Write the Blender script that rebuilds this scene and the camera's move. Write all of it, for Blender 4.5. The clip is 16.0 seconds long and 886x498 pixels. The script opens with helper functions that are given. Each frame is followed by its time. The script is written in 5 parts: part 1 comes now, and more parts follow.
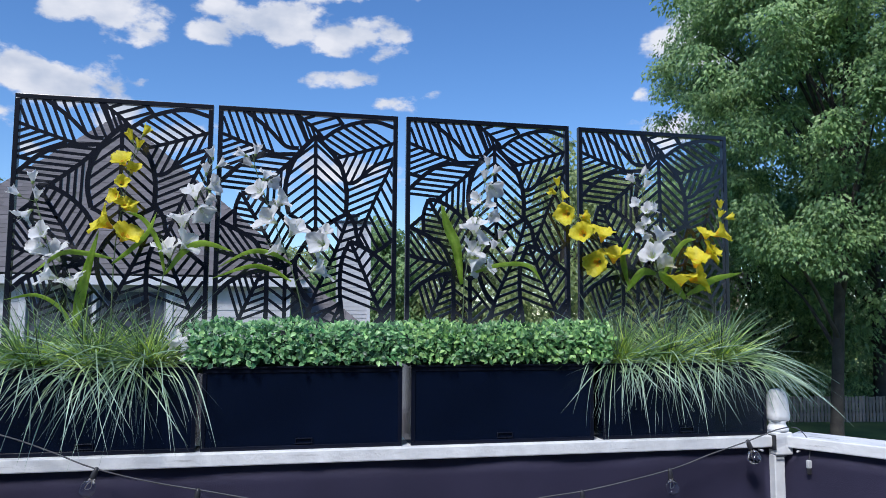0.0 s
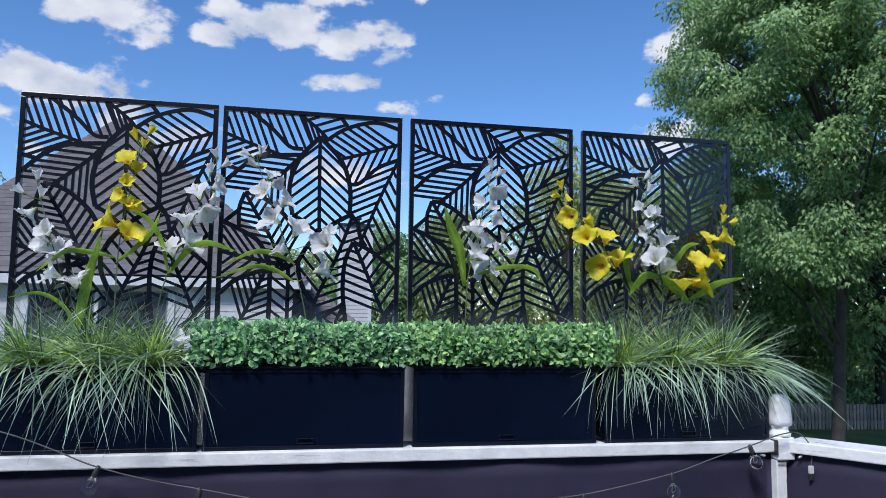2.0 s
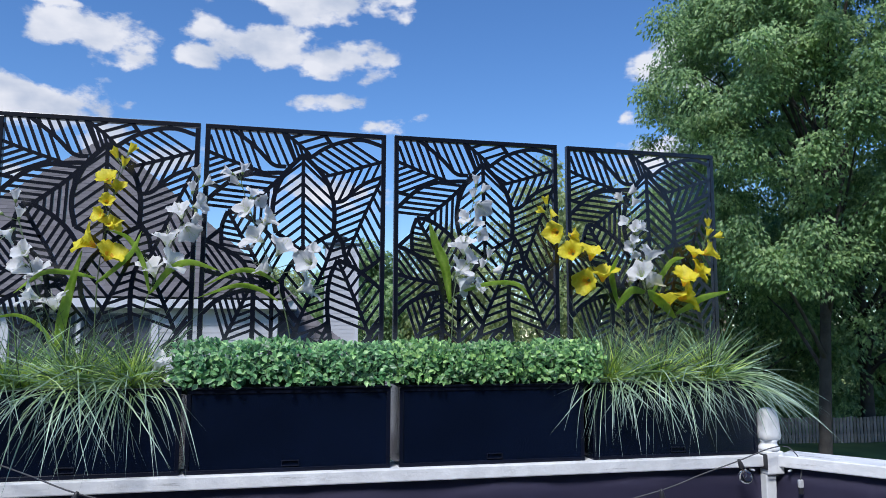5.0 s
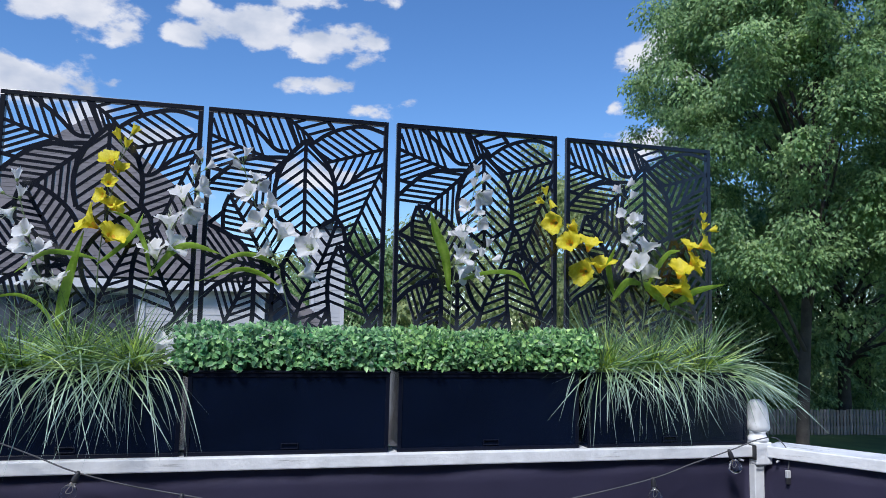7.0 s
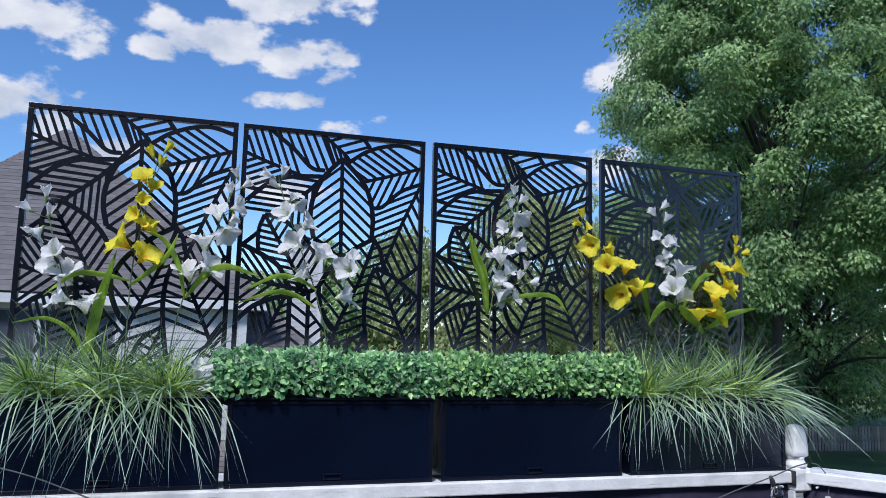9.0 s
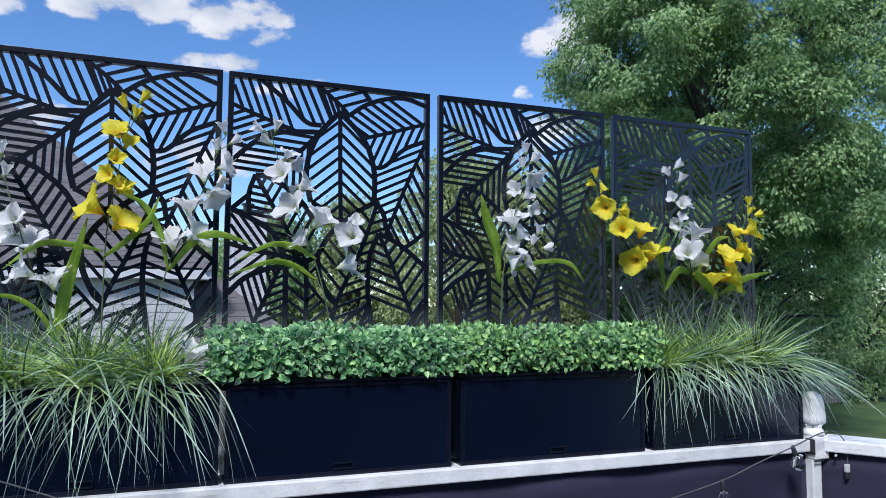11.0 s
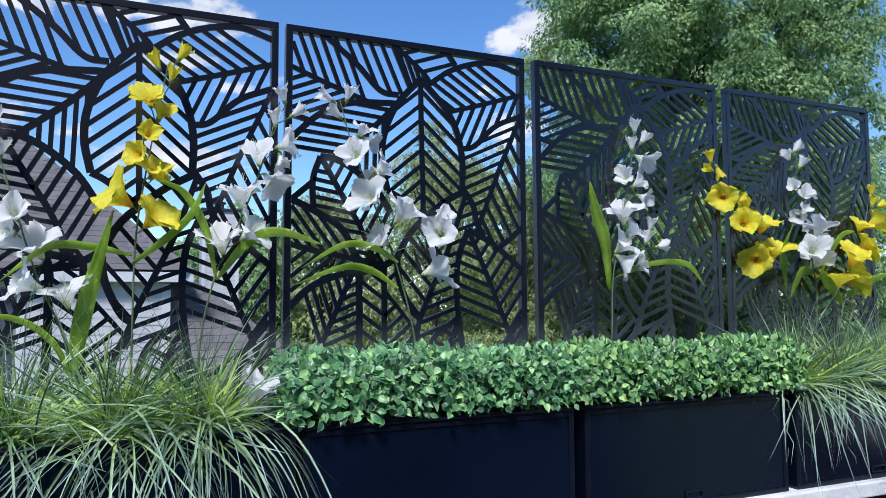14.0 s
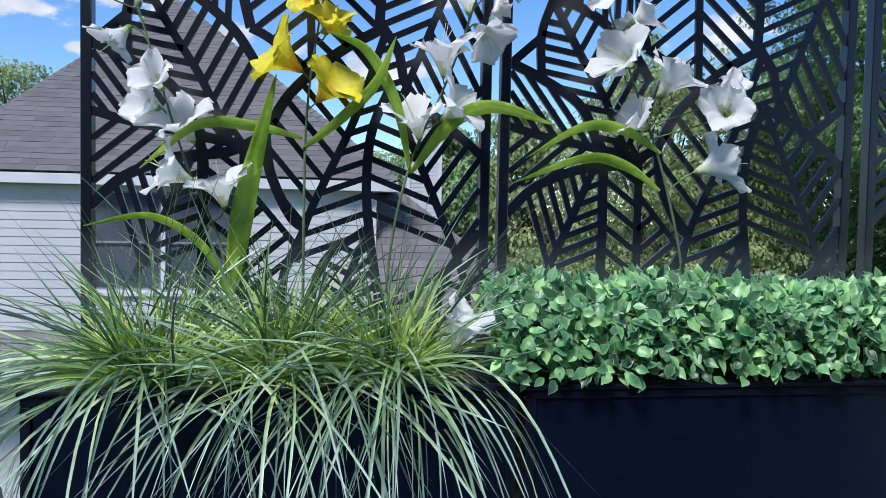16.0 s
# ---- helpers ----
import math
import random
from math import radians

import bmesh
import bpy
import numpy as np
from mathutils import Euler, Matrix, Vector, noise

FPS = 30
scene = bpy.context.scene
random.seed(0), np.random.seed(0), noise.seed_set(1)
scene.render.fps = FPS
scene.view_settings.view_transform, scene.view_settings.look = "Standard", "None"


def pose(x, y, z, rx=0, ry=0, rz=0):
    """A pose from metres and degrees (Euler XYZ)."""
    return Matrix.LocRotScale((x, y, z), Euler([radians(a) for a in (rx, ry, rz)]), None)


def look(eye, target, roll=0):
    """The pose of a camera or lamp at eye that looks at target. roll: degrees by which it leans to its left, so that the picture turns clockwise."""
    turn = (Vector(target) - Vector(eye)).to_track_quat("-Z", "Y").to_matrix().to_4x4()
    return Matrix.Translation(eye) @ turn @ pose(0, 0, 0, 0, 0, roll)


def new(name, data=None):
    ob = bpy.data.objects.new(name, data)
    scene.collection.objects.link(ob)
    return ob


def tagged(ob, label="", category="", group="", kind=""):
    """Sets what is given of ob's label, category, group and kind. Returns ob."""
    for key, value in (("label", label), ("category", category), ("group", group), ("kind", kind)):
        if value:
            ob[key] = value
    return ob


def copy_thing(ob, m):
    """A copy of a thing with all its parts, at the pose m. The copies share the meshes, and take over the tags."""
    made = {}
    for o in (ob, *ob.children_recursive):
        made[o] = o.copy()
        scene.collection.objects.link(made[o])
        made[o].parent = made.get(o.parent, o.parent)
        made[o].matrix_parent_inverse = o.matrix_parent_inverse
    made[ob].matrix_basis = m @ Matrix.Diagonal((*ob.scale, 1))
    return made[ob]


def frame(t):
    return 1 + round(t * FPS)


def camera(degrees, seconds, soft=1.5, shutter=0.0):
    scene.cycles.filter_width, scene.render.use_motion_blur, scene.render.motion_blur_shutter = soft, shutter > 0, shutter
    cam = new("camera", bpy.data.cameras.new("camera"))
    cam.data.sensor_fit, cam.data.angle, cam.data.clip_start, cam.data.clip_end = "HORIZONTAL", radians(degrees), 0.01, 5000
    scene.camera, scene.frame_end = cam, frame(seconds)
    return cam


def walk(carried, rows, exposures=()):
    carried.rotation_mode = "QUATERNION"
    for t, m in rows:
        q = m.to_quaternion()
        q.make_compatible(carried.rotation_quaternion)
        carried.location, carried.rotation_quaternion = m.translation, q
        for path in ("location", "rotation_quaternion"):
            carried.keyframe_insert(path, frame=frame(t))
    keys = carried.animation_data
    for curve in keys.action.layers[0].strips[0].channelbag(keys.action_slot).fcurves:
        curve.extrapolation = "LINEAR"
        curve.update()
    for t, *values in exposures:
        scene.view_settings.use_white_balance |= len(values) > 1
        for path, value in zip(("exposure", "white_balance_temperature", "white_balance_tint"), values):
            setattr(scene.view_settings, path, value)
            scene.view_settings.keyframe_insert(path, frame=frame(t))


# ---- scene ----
cam = camera(62.2, 16.0, soft=0.7)
PATH = [
    (0, (0.0000, 0.0000, 1.5000), (0.4057, 1.9505, 1.6764), 0.33),
    (0.5, (0.0027, -0.0019, 1.4975), (0.4100, 1.9487, 1.6693), 0.55),
    (1, (0.0018, -0.0000, 1.4973), (0.4077, 1.9509, 1.6681), 0.79),
    (1.5, (-0.0094, -0.0010, 1.4942), (0.3931, 1.9500, 1.6717), 0.92),
    (2, (-0.0053, 0.0002, 1.4937), (0.3958, 1.9507, 1.6802), 0.85),
    (2.5, (-0.0103, 0.0053, 1.4917), (0.3924, 1.9544, 1.6886), 0.67),
    (3, (-0.0096, 0.0049, 1.4906), (0.3955, 1.9523, 1.7000), 0.46),
    (3.5, (-0.0072, 0.0079, 1.4915), (0.3994, 1.9533, 1.7152), 0.31),
    (4, (-0.0091, 0.0030, 1.4948), (0.3969, 1.9470, 1.7316), 0.18),
    (4.5, (-0.0027, 0.0090, 1.4917), (0.4094, 1.9513, 1.7323), 0.09),
    (5, (0.0020, 0.0159, 1.4897), (0.4378, 1.9535, 1.7265), 0.11),
    (7.5, (-0.1000, 0.0070, 1.4950), (0.3870, 1.9366, 1.6932), 1.45),
    (8, (-0.1775, 0.0873, 1.5034), (0.3579, 2.0033, 1.7086), 1.16),
    (8.5, (-0.2405, 0.1447, 1.5225), (0.3704, 2.0349, 1.7544), 0.58),
    (9, (-0.2579, 0.1180, 1.5124), (0.2959, 2.0239, 1.7592), 1.28),
    (9.5, (-0.2848, 0.1548, 1.4995), (0.2902, 2.0574, 1.7220), 0.87),
    (12, (-0.4737, 0.4850, 1.5462), (0.2870, 2.3301, 1.6778), 0.43),
    (12.5, (-0.5094, 0.5063, 1.5384), (0.1232, 2.3989, 1.6724), 0.65),
    (13, (-0.5535, 0.5951, 1.5361), (0.0493, 2.4977, 1.6647), -0.29),
    (13.5, (-0.6047, 0.7682, 1.5581), (0.1808, 2.6031, 1.6847), -0.66),
    (14, (-0.5532, 0.8921, 1.5660), (0.2465, 2.7191, 1.7163), -0.41),
    (14.5, (-0.5139, 1.0190, 1.5778), (0.1741, 2.8874, 1.7661), -0.72),
    (15, (-0.5394, 1.1847, 1.5889), (0.0322, 3.0933, 1.7642), -0.88),
    (15.5, (-0.5555, 1.3037, 1.5721), (-0.1549, 3.2629, 1.6060), 0.04),
    (16, (-0.4860, 1.3406, 1.5546), (-0.1988, 3.3180, 1.4691), 1.13),
]
walk(cam, [(t, look(eye, target, roll)) for t, eye, target, roll in PATH],
     exposures=[(0.0, 0.33, 6150, 12), (9.5, 0.35, 6150, 12), (12.5, 0.48, 6180, 12), (14.5, 0.53, 6150, 11), (16.0, 0.54, 6180, 11)])

# ---- world, sun ----
SUN_EL, SUN_AZ = 50.0, -146.0      # degrees; azimuth from straight ahead (+y), clockwise
sun_dir = Vector((math.sin(radians(SUN_AZ)) * math.cos(radians(SUN_EL)), math.cos(radians(SUN_AZ)) * math.cos(radians(SUN_EL)), math.sin(radians(SUN_EL))))
sun = new("sun", bpy.data.lights.new("sun", "SUN"))
sun.data.energy, sun.data.angle, sun.data.color = 3.0, radians(14.0), (1.0, 0.975, 0.935)
sun.matrix_world = look(sun_dir * 50, (0, 0, 0))

world = bpy.data.worlds.new("sky")
world.use_nodes = True
scene.world = world
wn, wl = world.node_tree.nodes, world.node_tree.links
wn.clear()
coord = wn.new("ShaderNodeTexCoord")
sky = wn.new("ShaderNodeTexSky")
sky.sky_type = "NISHITA"
sky.sun_disc = False
sky.sun_elevation, sky.sun_rotation = radians(SUN_EL), radians(SUN_AZ)
sky.air_density, sky.dust_density, sky.ozone_density = 1.0, 0.1, 5.0
noise_a = wn.new("ShaderNodeTexNoise")
noise_a.inputs["Scale"].default_value, noise_a.inputs["Detail"].default_value, noise_a.inputs["Roughness"].default_value = 17.0, 8.0, 0.56
noise_b = wn.new("ShaderNodeTexNoise")
noise_b.inputs["Scale"].default_value, noise_b.inputs["Detail"].default_value = 14.0, 5.0
squash = wn.new("ShaderNodeMapping")
squash.inputs["Scale"].default_value = (1, 1, 1.7)
wl.new(coord.outputs["Generated"], squash.inputs["Vector"])
for n in (noise_a, noise_b):
    wl.new(squash.outputs[0], n.inputs["Vector"])


def cloud(x, y, z, wide, high, lift=0.0):
    """The fill of one fair-weather cloud round a direction of the sky."""
    c = Vector((x, y, z)).normalized()
    r = c.cross(Vector((0, 0, 1))).normalized()
    u = r.cross(c)
    comb = wn.new("ShaderNodeCombineXYZ")
    for i, v in enumerate((r / wide, u / high)):
        dot = wn.new("ShaderNodeVectorMath")
        dot.operation = "DOT_PRODUCT"
        wl.new(coord.outputs["Generated"], dot.inputs[0])
        dot.inputs[1].default_value = v
        wl.new(dot.outputs["Value"], comb.inputs[i])
    dot = wn.new("ShaderNodeVectorMath")
    dot.operation = "DOT_PRODUCT"
    wl.new(coord.outputs["Generated"], dot.inputs[0])
    dot.inputs[1].default_value = c
    back = wn.new("ShaderNodeMath")
    back.operation = "LESS_THAN"
    wl.new(dot.outputs["Value"], back.inputs[0])
    back.inputs[1].default_value = 0.0
    ten = wn.new("ShaderNodeMath")
    ten.operation = "MULTIPLY"
    wl.new(back.outputs[0], ten.inputs[0])
    ten.inputs[1].default_value = 50.0
    wl.new(ten.outputs[0], comb.inputs[2])
    size = wn.new("ShaderNodeVectorMath")
    size.operation = "LENGTH"
    wl.new(comb.outputs[0], size.inputs[0])
    fill = wn.new("ShaderNodeMath")
    fill.operation = "SUBTRACT"
    fill.inputs[0].default_value = 1.0 + lift
    wl.new(size.outputs["Value"], fill.inputs[1])
    return fill.outputs[0]


clouds = [cloud(-0.261, 0.897, 0.361, 0.046, 0.031, 0.3), cloud(-0.194, 0.912, 0.359, 0.060, 0.037, 0.3),
          cloud(-0.098, 0.919, 0.382, 0.036, 0.023, 0.25), cloud(-0.109, 0.932, 0.346, 0.040, 0.024, 0.25), cloud(-0.020, 0.930, 0.367, 0.088, 0.034, 0.3), cloud(0.062, 0.932, 0.357, 0.096, 0.034, 0.3),
          cloud(0.038, 0.904, 0.428, 0.140, 0.040, 0.3), cloud(-0.293, 0.916, 0.272, 0.130, 0.039, 0.3), cloud(-0.270, 0.884, 0.385, 0.058, 0.010, 0.1),
          cloud(0.065, 0.950, 0.305, 0.070, 0.022, 0.1), cloud(0.114, 0.954, 0.277, 0.060, 0.020, 0.0), cloud(0.177, 0.940, 0.292, 0.060, 0.020, -0.12),
          cloud(0.457, 0.824, 0.338, 0.036, 0.026, 0.25), cloud(0.490, 0.806, 0.340, 0.065, 0.050, 0.15), cloud(0.434, 0.855, 0.284, 0.026, 0.018, 0.1),
          cloud(0.035, 0.982, 0.190, 0.17, 0.045, 0.0), cloud(-0.153, 0.963, 0.223, 0.10, 0.03), cloud(-0.210, 0.946, 0.246, 0.06, 0.045),
          cloud(-0.344, 0.911, 0.232, 0.09, 0.03), cloud(-0.308, 0.931, 0.194, 0.03, 0.014), cloud(-0.057, 0.976, 0.209, 0.06, 0.02), cloud(0.47, 0.845, 0.22, 0.10, 0.05),
          cloud(0.70, 0.55, 0.40, 0.16, 0.07), cloud(-0.62, 0.62, 0.42, 0.18, 0.07), cloud(-0.5, -0.7, 0.45, 0.2, 0.08), cloud(0.5, -0.75, 0.4, 0.25, 0.07)]
total = clouds[0]
for c in clouds[1:]:
    both = wn.new("ShaderNodeMath")
    both.operation = "MAXIMUM"
    wl.new(total, both.inputs[0])
    wl.new(c, both.inputs[1])
    total = both.outputs[0]
ragged = wn.new("ShaderNodeMath")
ragged.operation = "MULTIPLY_ADD"
wl.new(noise_a.outputs["Fac"], ragged.inputs[0])
ragged.inputs[1].default_value = 2.6
wl.new(total, ragged.inputs[2])
edge = wn.new("ShaderNodeMapRange")
edge.interpolation_type = "SMOOTHSTEP"
edge.inputs["From Min"].default_value, edge.inputs["From Max"].default_value = 1.72, 2.14
wl.new(ragged.outputs[0], edge.inputs["Value"])
puff = wn.new("ShaderNodeValToRGB")
puff.color_ramp.elements[0].position, puff.color_ramp.elements[0].color = 0.36, (0.60, 0.67, 0.80, 1)
puff.color_ramp.elements[1].position, puff.color_ramp.elements[1].color = 0.62, (0.95, 0.96, 1.0, 1)
wl.new(noise_b.outputs["Fac"], puff.inputs["Fac"])
blue = wn.new("ShaderNodeBackground")
SKY_STRENGTH = 0.12
blue.inputs["Strength"].default_value = SKY_STRENGTH
deeper = wn.new("ShaderNodeHueSaturation")
deeper.inputs["Saturation"].default_value, deeper.inputs["Hue"].default_value = 1.15, 0.504
wl.new(sky.outputs[0], deeper.inputs["Color"])
wl.new(deeper.outputs[0], blue.inputs["Color"])
white = wn.new("ShaderNodeBackground")
white.inputs["Strength"].default_value = 0.68
wl.new(puff.outputs[0], white.inputs["Color"])
mixer = wn.new("ShaderNodeMixShader")
wl.new(edge.outputs[0], mixer.inputs[0])
wl.new(blue.outputs[0], mixer.inputs[1])
wl.new(white.outputs[0], mixer.inputs[2])
outw = wn.new("ShaderNodeOutputWorld")
wl.new(mixer.outputs[0], outw.inputs["Surface"])


# ---- materials ----
def material(name, colour, rough=0.6, vary=0.25, scale=6.0, fine=60.0, bump=0.15, metal=0.0, second=None, per_piece=0.0, through_light=0.0, spec=0.5, island=False):
    """A surface with broad and fine variation of colour and a fine relief."""
    m = bpy.data.materials.new(name)
    m.use_nodes = True
    nt = m.node_tree
    nodes, links = nt.nodes, nt.links
    b = nodes["Principled BSDF"]
    tc = nodes.new("ShaderNodeTexCoord")
    n1, n2 = nodes.new("ShaderNodeTexNoise"), nodes.new("ShaderNodeTexNoise")
    n1.inputs["Scale"].default_value, n1.inputs["Detail"].default_value = scale, 5
    n2.inputs["Scale"].default_value, n2.inputs["Detail"].default_value = fine, 4
    links.new(tc.outputs["Object"], n1.inputs["Vector"])
    links.new(tc.outputs["Object"], n2.inputs["Vector"])
    mix = nodes.new("ShaderNodeMix")
    mix.data_type = "RGBA"
    mix.inputs["A"].default_value = (*[c * (1 - vary) for c in colour], 1)
    mix.inputs["B"].default_value = (*(second or [min(1, c * (1 + vary)) for c in colour]), 1)
    ramp = nodes.new("ShaderNodeMapRange")
    ramp.inputs["From Min"].default_value, ramp.inputs["From Max"].default_value = 0.32, 0.68
    links.new(n1.outputs["Fac"], ramp.inputs["Value"])
    links.new(ramp.outputs[0], mix.inputs["Factor"])
    grain = nodes.new("ShaderNodeMix")
    grain.data_type, grain.blend_type = "RGBA", "OVERLAY"
    grain.inputs["Factor"].default_value = min(1, vary * 1.2)
    links.new(mix.outputs["Result"], grain.inputs["A"])
    links.new(n2.outputs["Fac"], grain.inputs["B"])
    last = grain.outputs["Result"]
    if per_piece:
        src = nodes.new("ShaderNodeNewGeometry").outputs["Random Per Island"] if island else nodes.new("ShaderNodeObjectInfo").outputs["Random"]
        hsv = nodes.new("ShaderNodeHueSaturation")
        rng = nodes.new("ShaderNodeMapRange")
        rng.inputs["To Min"].default_value, rng.inputs["To Max"].default_value = 1 - per_piece, 1 + per_piece
        links.new(src, rng.inputs["Value"])
        links.new(rng.outputs[0], hsv.inputs["Value"])
        hue = nodes.new("ShaderNodeMapRange")
        hue.inputs["To Min"].default_value, hue.inputs["To Max"].default_value = 0.5 + 0.05 * per_piece, 0.5 - 0.06 * per_piece
        links.new(src, hue.inputs["Value"])
        links.new(hue.outputs[0], hsv.inputs["Hue"])
        links.new(last, hsv.inputs["Color"])
        last = hsv.outputs[0]
    links.new(last, b.inputs["Base Color"])
    b.inputs["Roughness"].default_value, b.inputs["Metallic"].default_value = rough, metal
    b.inputs["Specular IOR Level"].default_value = spec
    if bump:
        bm_ = nodes.new("ShaderNodeBump")
        bm_.inputs["Strength"].default_value, bm_.inputs["Distance"].default_value = bump, 0.004
        links.new(n2.outputs["Fac"], bm_.inputs["Height"])
        links.new(bm_.outputs[0], b.inputs["Normal"])
    if through_light:
        tr = nodes.new("ShaderNodeBsdfTranslucent")
        links.new(last, tr.inputs["Color"])
        ms = nodes.new("ShaderNodeMixShader")
        ms.inputs[0].default_value = through_light
        links.new(b.outputs[0], ms.inputs[1])
        links.new(tr.outputs[0], ms.inputs[2])
        links.new(ms.outputs[0], nodes["Material Output"].inputs["Surface"])
    return m


def glass_material(name):
    m = bpy.data.materials.new(name)
    m.use_nodes = True
    b = m.node_tree.nodes["Principled BSDF"]
    b.inputs["Base Color"].default_value = (0.95, 0.96, 0.97, 1)
    b.inputs["Transmission Weight"].default_value, b.inputs["Roughness"].default_value, b.inputs["IOR"].default_value = 1.0, 0.02, 1.40
    return m


BLACK_METAL = material("black_powder_coat", (0.0025, 0.0035, 0.009), 0.27, 0.2, 3, 400, 0.05, spec=0.95)
# grey haze over the foot of the screens, put into the base colour
nt = BLACK_METAL.node_tree
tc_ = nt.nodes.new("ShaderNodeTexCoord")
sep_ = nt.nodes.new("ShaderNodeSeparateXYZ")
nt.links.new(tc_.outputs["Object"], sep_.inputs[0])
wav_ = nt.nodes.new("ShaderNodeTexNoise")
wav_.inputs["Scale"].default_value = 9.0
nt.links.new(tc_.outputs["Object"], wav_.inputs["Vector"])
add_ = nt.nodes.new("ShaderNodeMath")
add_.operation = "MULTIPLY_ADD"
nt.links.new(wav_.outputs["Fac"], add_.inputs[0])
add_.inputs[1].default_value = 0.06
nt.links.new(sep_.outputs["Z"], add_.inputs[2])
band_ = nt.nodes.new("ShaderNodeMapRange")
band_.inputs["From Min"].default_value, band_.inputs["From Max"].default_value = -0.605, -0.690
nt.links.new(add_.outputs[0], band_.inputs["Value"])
haze_ = nt.nodes.new("ShaderNodeMix")
haze_.data_type = "RGBA"
haze_.inputs["B"].default_value = (0.046, 0.052, 0.066, 1)
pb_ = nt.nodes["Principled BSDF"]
nt.links.new(pb_.inputs["Base Color"].links[0].from_socket, haze_.inputs["A"])
nt.links.new(band_.outputs[0], haze_.inputs["Factor"])
nt.links.new(haze_.outputs["Result"], pb_.inputs["Base Color"])
pb_.inputs["Sheen Weight"].default_value, pb_.inputs["Sheen Roughness"].default_value = 0.04, 0.30      # a faint bluish sheen at grazing angles
pb_.inputs["Sheen Tint"].default_value = (0.75, 0.82, 0.95, 1)
BLACK_BOX = material("black_gloss_plastic", (0.003, 0.006, 0.018), 0.18, 0.3, 2.5, 160, 0.03, spec=0.55)
BLACK_EDGE = material("black_gloss_edge", (0.006, 0.008, 0.018), 0.28, 0.3, 6, 160, 0.05, spec=0.28)
WHITE_PAINT = material("white_weathered_paint", (0.64, 0.65, 0.67), 0.55, 0.16, 14, 70, 0.5)


def weathered(name, scale):
    """White paint worn through to grey wood in streaks along the grain."""
    m = material(name, (0.82, 0.83, 0.84), 0.5, 0.12, 14, 70, 0.5)
    nt = m.node_tree
    tc, mp, nz = nt.nodes.new("ShaderNodeTexCoord"), nt.nodes.new("ShaderNodeMapping"), nt.nodes.new("ShaderNodeTexNoise")
    mp.inputs["Scale"].default_value = scale
    nz.inputs["Scale"].default_value, nz.inputs["Detail"].default_value, nz.inputs["Roughness"].default_value = 1.0, 8.0, 0.7
    nt.links.new(tc.outputs["Object"], mp.inputs["Vector"])
    nt.links.new(mp.outputs[0], nz.inputs["Vector"])
    cut = nt.nodes.new("ShaderNodeMapRange")
    cut.inputs["From Min"].default_value, cut.inputs["From Max"].default_value = 0.60, 0.70
    nt.links.new(nz.outputs["Fac"], cut.inputs["Value"])
    worn = nt.nodes.new("ShaderNodeMix")
    worn.data_type = "RGBA"
    worn.inputs["B"].default_value = (0.22, 0.21, 0.21, 1)
    pb = nt.nodes["Principled BSDF"]
    nt.links.new(pb.inputs["Base Color"].links[0].from_socket, worn.inputs["A"])
    nt.links.new(cut.outputs[0], worn.inputs["Factor"])
    nt.links.new(worn.outputs["Result"], pb.inputs["Base Color"])
    return m


WHITE_RAIL, WHITE_POST = weathered("worn_white_rail", (4, 50, 110)), weathered("worn_white_post", (80, 80, 7))
FABRIC = material("plum_black_fabric", (0.062, 0.056, 0.112), 0.7, 0.2, 2.5, 500, 0.25)
CABLE = material("grey_cable", (0.10, 0.10, 0.11), 0.5, 0.2, 20, 200, 0.05)
SOCKET = material("black_socket", (0.03, 0.03, 0.035), 0.45, 0.2, 20, 200, 0.05)
GLASS = glass_material("bulb_glass")
FILAMENT = material("bright_filament_metal", (0.6, 0.55, 0.45), 0.3, 0.1, 20, 100, 0, metal=1.0)


def along_mix(m, base_colour, other_colour):
    """Blades are yellow-green at the root and pale towards the tip."""
    nt_ = m.node_tree
    at = nt_.nodes.new("ShaderNodeAttribute")
    at.attribute_name = "along"
    for side_name, first in (("A", base_colour), ("B", other_colour)):
        mx = nt_.nodes.new("ShaderNodeMix")
        mx.data_type = "RGBA"
        target = [n for n in nt_.nodes if n.bl_idname == "ShaderNodeMix" and n.blend_type == "MIX"][0]
        mx.inputs["A"].default_value = (*first, 1)
        mx.inputs["B"].default_value = target.inputs[side_name].default_value
        nt_.links.new(at.outputs["Fac"], mx.inputs["Factor"])
        nt_.links.new(mx.outputs["Result"], target.inputs[side_name])


def pale_margin(m, colour):
    """Leaves are paler along their margins."""
    nt_ = m.node_tree
    at = nt_.nodes.new("ShaderNodeAttribute")
    at.attribute_name = "margin"
    cut = nt_.nodes.new("ShaderNodeMapRange")
    cut.inputs["From Min"].default_value, cut.inputs["From Max"].default_value = 0.62, 1.0
    cut.inputs["To Max"].default_value = 0.55
    nt_.links.new(at.outputs["Fac"], cut.inputs["Value"])
    mx = nt_.nodes.new("ShaderNodeMix")
    mx.data_type = "RGBA"
    mx.inputs["B"].default_value = (*colour, 1)
    pb = nt_.nodes["Principled BSDF"]
    nt_.links.new(pb.inputs["Base Color"].links[0].from_socket, mx.inputs["A"])
    nt_.links.new(cut.outputs[0], mx.inputs["Factor"])
    nt_.links.new(mx.outputs["Result"], pb.inputs["Base Color"])


